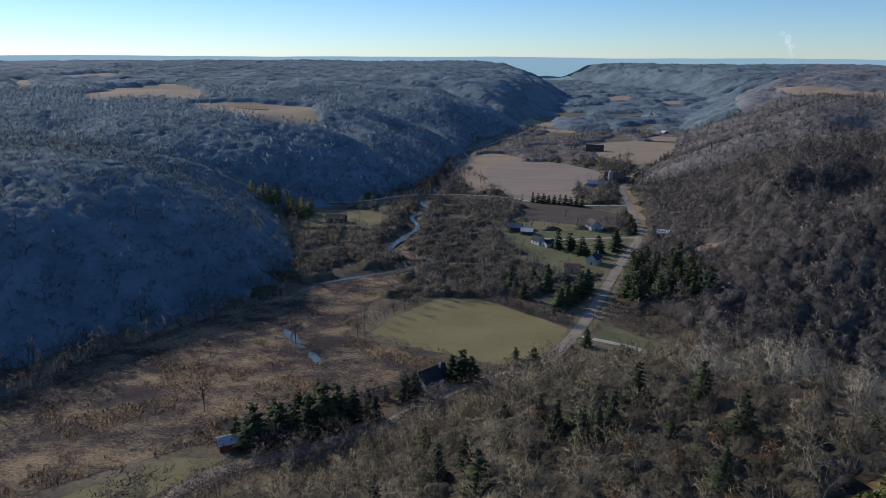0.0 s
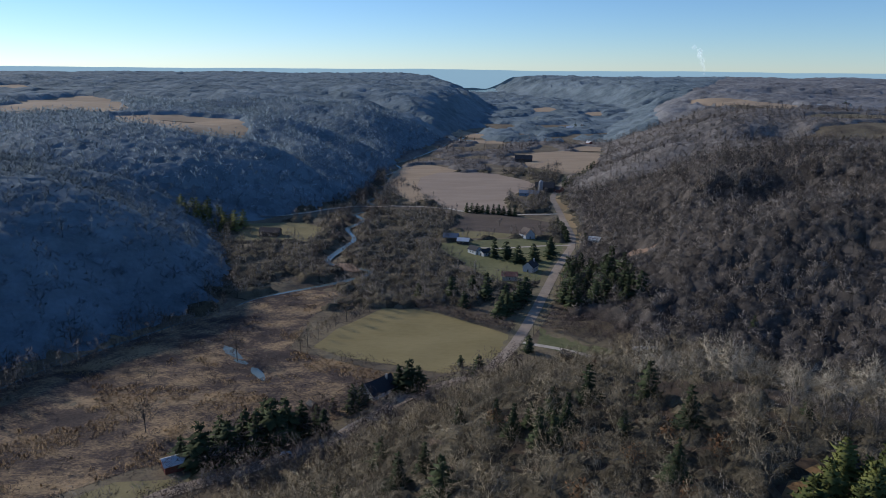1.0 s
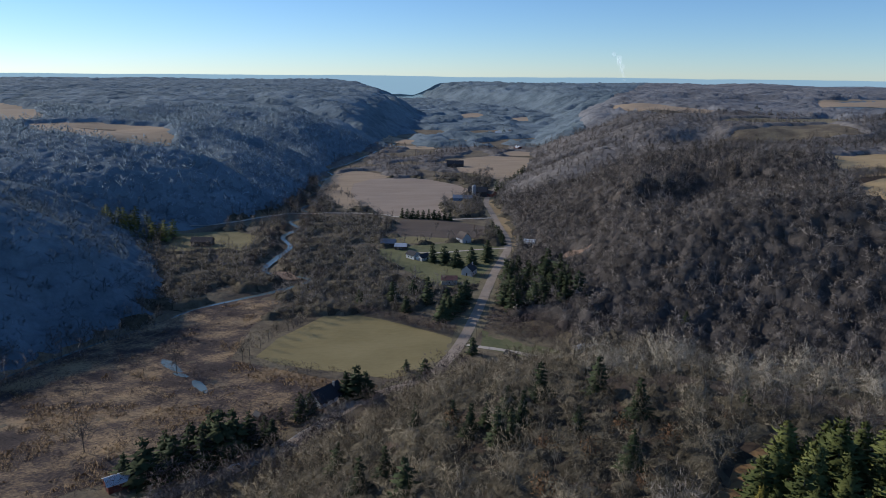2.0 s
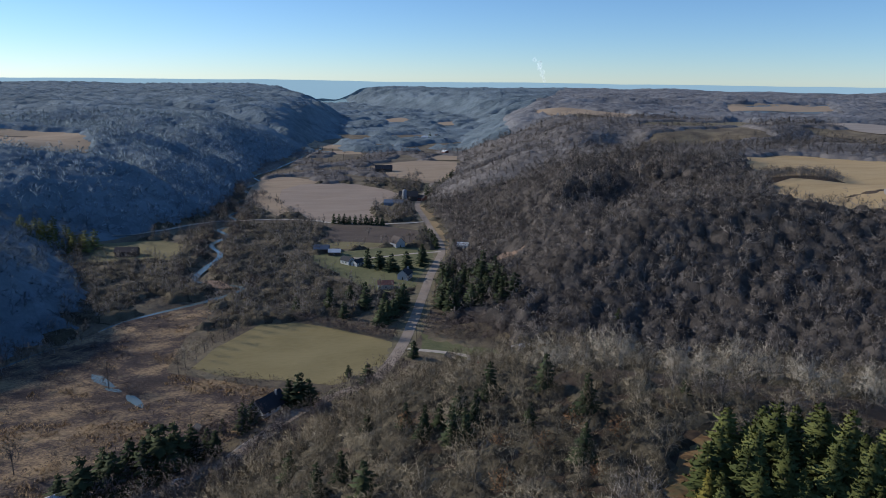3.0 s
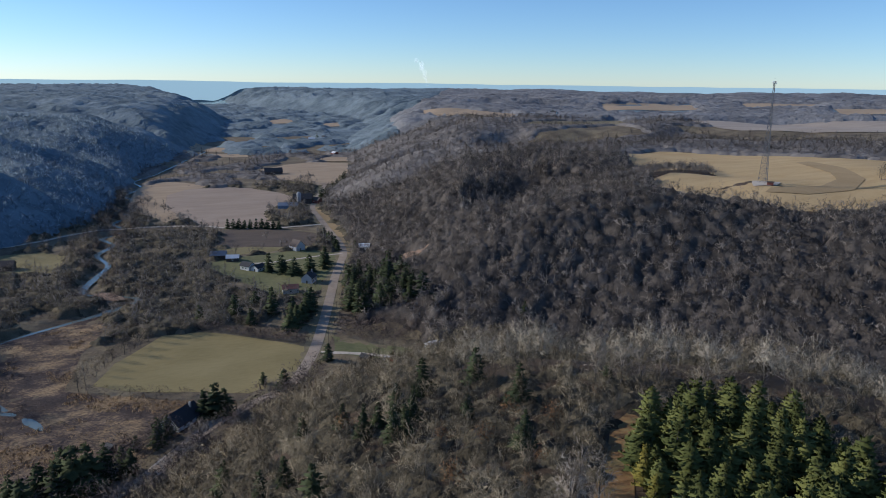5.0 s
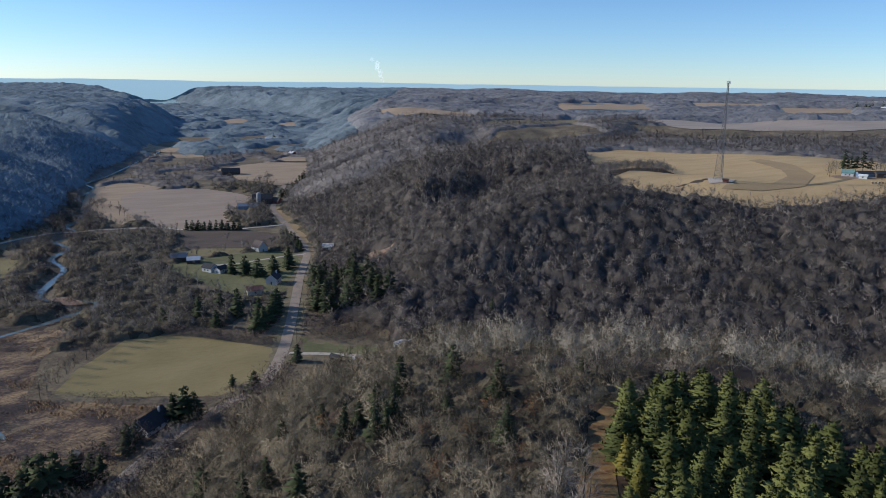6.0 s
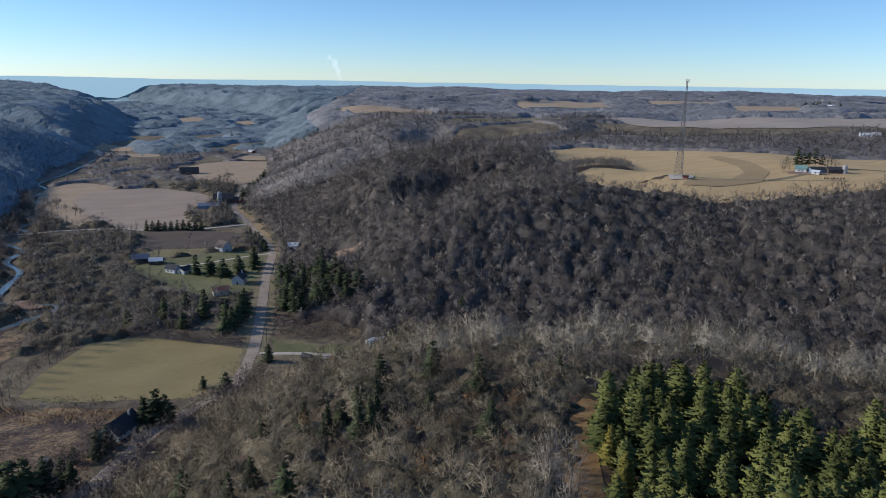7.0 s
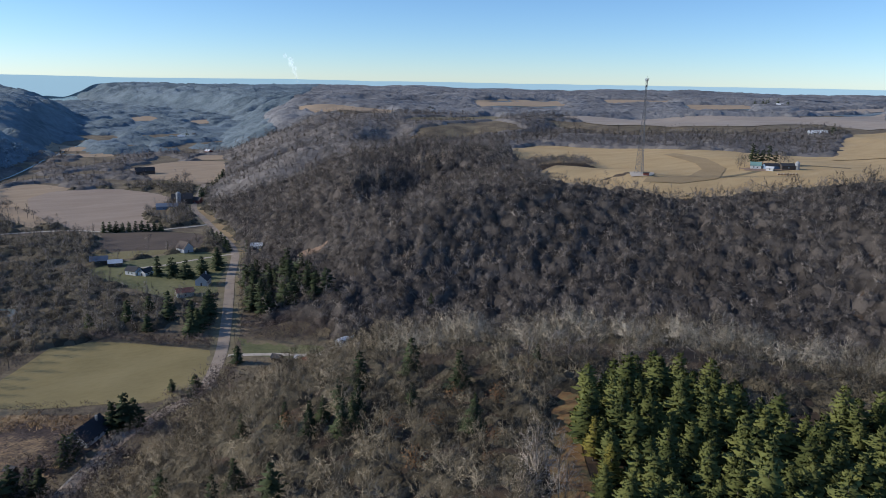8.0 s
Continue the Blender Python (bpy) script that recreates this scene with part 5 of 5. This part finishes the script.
ROW = [(-47, 356), (-42, 366), (-38, 374), (-34, 384), (-28, 391), (-21, 399), (-15, 406), (-9, 414), (-2, 418), (6, 416), (-50, 349)]
elms = [tree_of("bare_tree", 670 + i, BARK, bare_tree, "leafless tree in the row along the hay field", "tree", "trees along the hay field", tall=11, r=3.6, twigs=220, wide=.06, limbs=7, trunk=False, long=1.4) for i in range(3)]
plant(elms, ROW, 15, .75, 1.1)
lone = [tree_of("bare_tree", 680, TRUNK, bare_tree, "lone dark leafless tree standing in the marsh", "tree", "lone marsh trees", tall=15, r=4.8, twigs=420, wide=.10, limbs=14, trunk=False, long=1.6)]
plant(lone, [(-103, 268, 1.0), (-80, 339, 1.0), (-70, 252, .6)], 16)
field_trees = [tree_of("bare_tree", 684 + i, FLOODBARK, fan_tree, "leafless grey tree at the edge of a valley field", "tree", "trees of the valley fields", tall=11.5, r=4.4, limbs=7, subs=5, twigs=6, thick=.12, fine=.08, long=1.7) for i in range(3)]
plant(field_trees, [(18, 858), (26, 877), (30, 847), (23, 866), (39, 806), (35, 815), (46, 760), (17, 893), (12, 880), (244, 985, 1.7), (241, 978, 1.5), (203, 923), (197, 935), (190, 950), (212, 905), (153, 727), (153, 704), (158, 716), (146, 694), (163, 724), (160, 740),
                    (56, 690), (48, 700), (58, 640), (134, 606), (104, 640)], 28, .8, 1.2)
plant([tree_of("spruce_tree", 765 + i, SPRUCE, conifer, "dark evergreen at the foot of the far wooded hill", "tree", "evergreens of the hill foot", tall=12, r=4.4, tiers=11, arms=9, droop=.1, ragged=.5, power=.6, low=.05) for i in range(2)],
      [(228, 868), (236, 880), (258, 918), (270, 940), (284, 968), (296, 992), (311, 1025), (222, 858), (303, 1008)], 29, .7, 1.15)
HEDGE = [(13 + 48 * k / 22, 412 - 48 * k / 22) for k in range(23)]
stuff("hedge", [bare_tree(690 + i, 4.0, 2.4, 90, .08, 0, trunk=False, long=.9) for i in range(3)], np.array([(x + dx, y + 2 + dx) for x, y in HEDGE for dx in (0, 2.2)]), 1.15, BRUSH, "dark brush hedge along the hay field", "hedge", 17)

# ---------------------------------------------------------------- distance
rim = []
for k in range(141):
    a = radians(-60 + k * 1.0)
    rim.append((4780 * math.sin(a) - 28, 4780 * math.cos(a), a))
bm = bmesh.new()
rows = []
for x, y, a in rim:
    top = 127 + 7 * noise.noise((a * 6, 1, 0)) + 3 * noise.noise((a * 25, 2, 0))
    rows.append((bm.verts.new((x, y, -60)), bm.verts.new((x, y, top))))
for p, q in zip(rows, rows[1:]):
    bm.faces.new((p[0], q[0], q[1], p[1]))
GLOWLAND = bpy.data.materials.new("glowing_haze_land")
GLOWLAND.use_nodes = True
fb = GLOWLAND.node_tree.nodes["Principled BSDF"]
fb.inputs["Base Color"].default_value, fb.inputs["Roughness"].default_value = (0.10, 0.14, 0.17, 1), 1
# emission stands in for the bright haze in front of the far hills
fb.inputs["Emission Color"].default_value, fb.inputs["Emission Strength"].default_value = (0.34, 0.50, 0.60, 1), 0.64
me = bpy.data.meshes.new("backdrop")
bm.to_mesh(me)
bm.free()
me.materials.append(GLOWLAND)
tagged(new("backdrop", me), "backdrop of horizon hills that glows pale blue as haze", "backdrop", kind="structure")


# ---------------------------------------------------------------- vehicles and a trailer by the driveway
CARWHITE, CARRED, CARDARK = paint("white_car_paint", (.75, .75, .75), .25), paint("red_car_paint", (.35, .05, .04), .25), paint("dark_car_paint", (.05, .055, .07), .25)
TYRE = paint("tyre_rubber", (.03, .03, .03))


def car(x, y, turn, mat, label):
    ob = thing("car", x, y, ground_z(x, y) + 0.25, turn, label, "car", "parked cars")
    bm = bmesh.new()
    prof = [(-2.2, .35), (2.2, .35), (2.25, .8), (1.2, .95), (.6, 1.45), (-1.3, 1.45), (-1.9, .95), (-2.25, .9)]
    a = [bm.verts.new((px, -.85, pz)) for px, pz in prof]
    b = [bm.verts.new((px, .85, pz)) for px, pz in prof]
    bm.faces.new(a)
    bm.faces.new(b[::-1])
    for i in range(len(prof)):
        j = (i + 1) % len(prof)
        bm.faces.new((a[j], a[i], b[i], b[j]))
    bmesh.ops.recalc_face_normals(bm, faces=bm.faces)
    part("body", bm, mat, ob)
    for sy in (-1, 1):
        bm = bmesh.new()
        box(bm, -1.2, .7, sy * .87 - .02, sy * .87 + .02, 1.0, 1.36)
        part("side_window", bm, PANE, ob)
        for wx in (-1.35, 1.4):
            bm = bmesh.new()
            tube(bm, (wx, sy * .72, .33), (wx, sy * .92, .33), .33, .33, 12)
            part("wheel", bm, TYRE, ob)


car(94, 327, 20, CARWHITE, "white car parked at the end of the driveway")
car(99, 325, 60, CARDARK, "dark car parked beside the driveway")
car(96, 322, 100, CARRED, "red car parked beside the driveway")
car(-46, 245, 30, CARWHITE, "white car parked beside the lower road")
car(88, 480, 70, CARDARK, "dark car parked between house and garage")
house("trailer_home", 125, 333, -70, 4, 12, 2.6, .7, WHITE, TIN, "long white trailer home at the ravine mouth", "house", 3, over=.15)
house("shed", 84, 330, 30, 3.5, 5, 2.2, 1.3, DARK, SHINGLE, "small dark shed on the drive lawn", "shed", 0)
house("shed", -39, 283, 35, 3, 3.5, 2.4, 1.0, DARK, SHINGLE, "small dark shed in the marsh grass", "shed", 0)

# ---------------------------------------------------------------- utility poles along the road
POLE = paint("weathered_pole", (.20, .16, .12))
pole = thing("utility_pole", 0, 0, -500, 0, "weathered wooden utility pole beside the road", "pole", "utility poles")
bm = bmesh.new()
tube(bm, (0, 0, -1), (0, 0, 10), .17, .11, 8)
part("shaft", bm, POLE, pole)
bm = bmesh.new()
box(bm, -1.2, 1.2, -.06, .06, 9.2, 9.35)
part("crossarm", bm, POLE, pole)
for k in (-1.1, 0, 1.1):
    bm = bmesh.new()
    tube(bm, (k, 0, 9.35), (k, 0, 9.6), .06, .04, 6)
    part("insulator", bm, CONCRETE, pole)
spots = [(46, 311), (74, 362), (93, 405), (111, 448), (128, 492), (146, 536), (166, 600)]
for k, (x, y) in enumerate(spots):
    m = pose(x, y, ground_z(x, y), 0, 0, -25)
    if k:
        copy_thing(pole, m)
    else:
        pole.matrix_basis = m

# ---------------------------------------------------------------- steam plume over the horizon
GLOWSTEAM = bpy.data.materials.new("steam")
GLOWSTEAM.use_nodes = True
sb = GLOWSTEAM.node_tree.nodes["Principled BSDF"]
sb.inputs["Base Color"].default_value, sb.inputs["Roughness"].default_value, sb.inputs["Alpha"].default_value = (.9, .9, .9, 1), 1, .09
# added glow whitens the plume in place of sunlight scattered through it
sb.inputs["Emission Color"].default_value, sb.inputs["Emission Strength"].default_value = (.86, .92, .96, 1), .6
bm = bmesh.new()
for k in range(9):
    f = k / 8
    c = Vector((1965 - 62 * f ** 1.5 + 14 * (random.random() - .5) * (1 + 2 * f), 4235 + 20 * random.random(), 118 + 150 * f + 12 * (random.random() - .5)))
    r = 5 + 15 * f * (1 - .45 * f) + 4 * random.random()
    g = bmesh.ops.create_icosphere(bm, subdivisions=2, radius=r, matrix=Matrix.Translation(c))
    for v in g["verts"]:
        v.co += (v.co - c) * .35 * noise.noise(v.co / 9)
for f in bm.faces:
    f.smooth = True
me = bpy.data.meshes.new("steam_plume")
bm.to_mesh(me)
bm.free()
me.materials.append(GLOWSTEAM)
tagged(new("steam_plume", me), "thin white steam plume over the horizon", "steam", kind="structure")
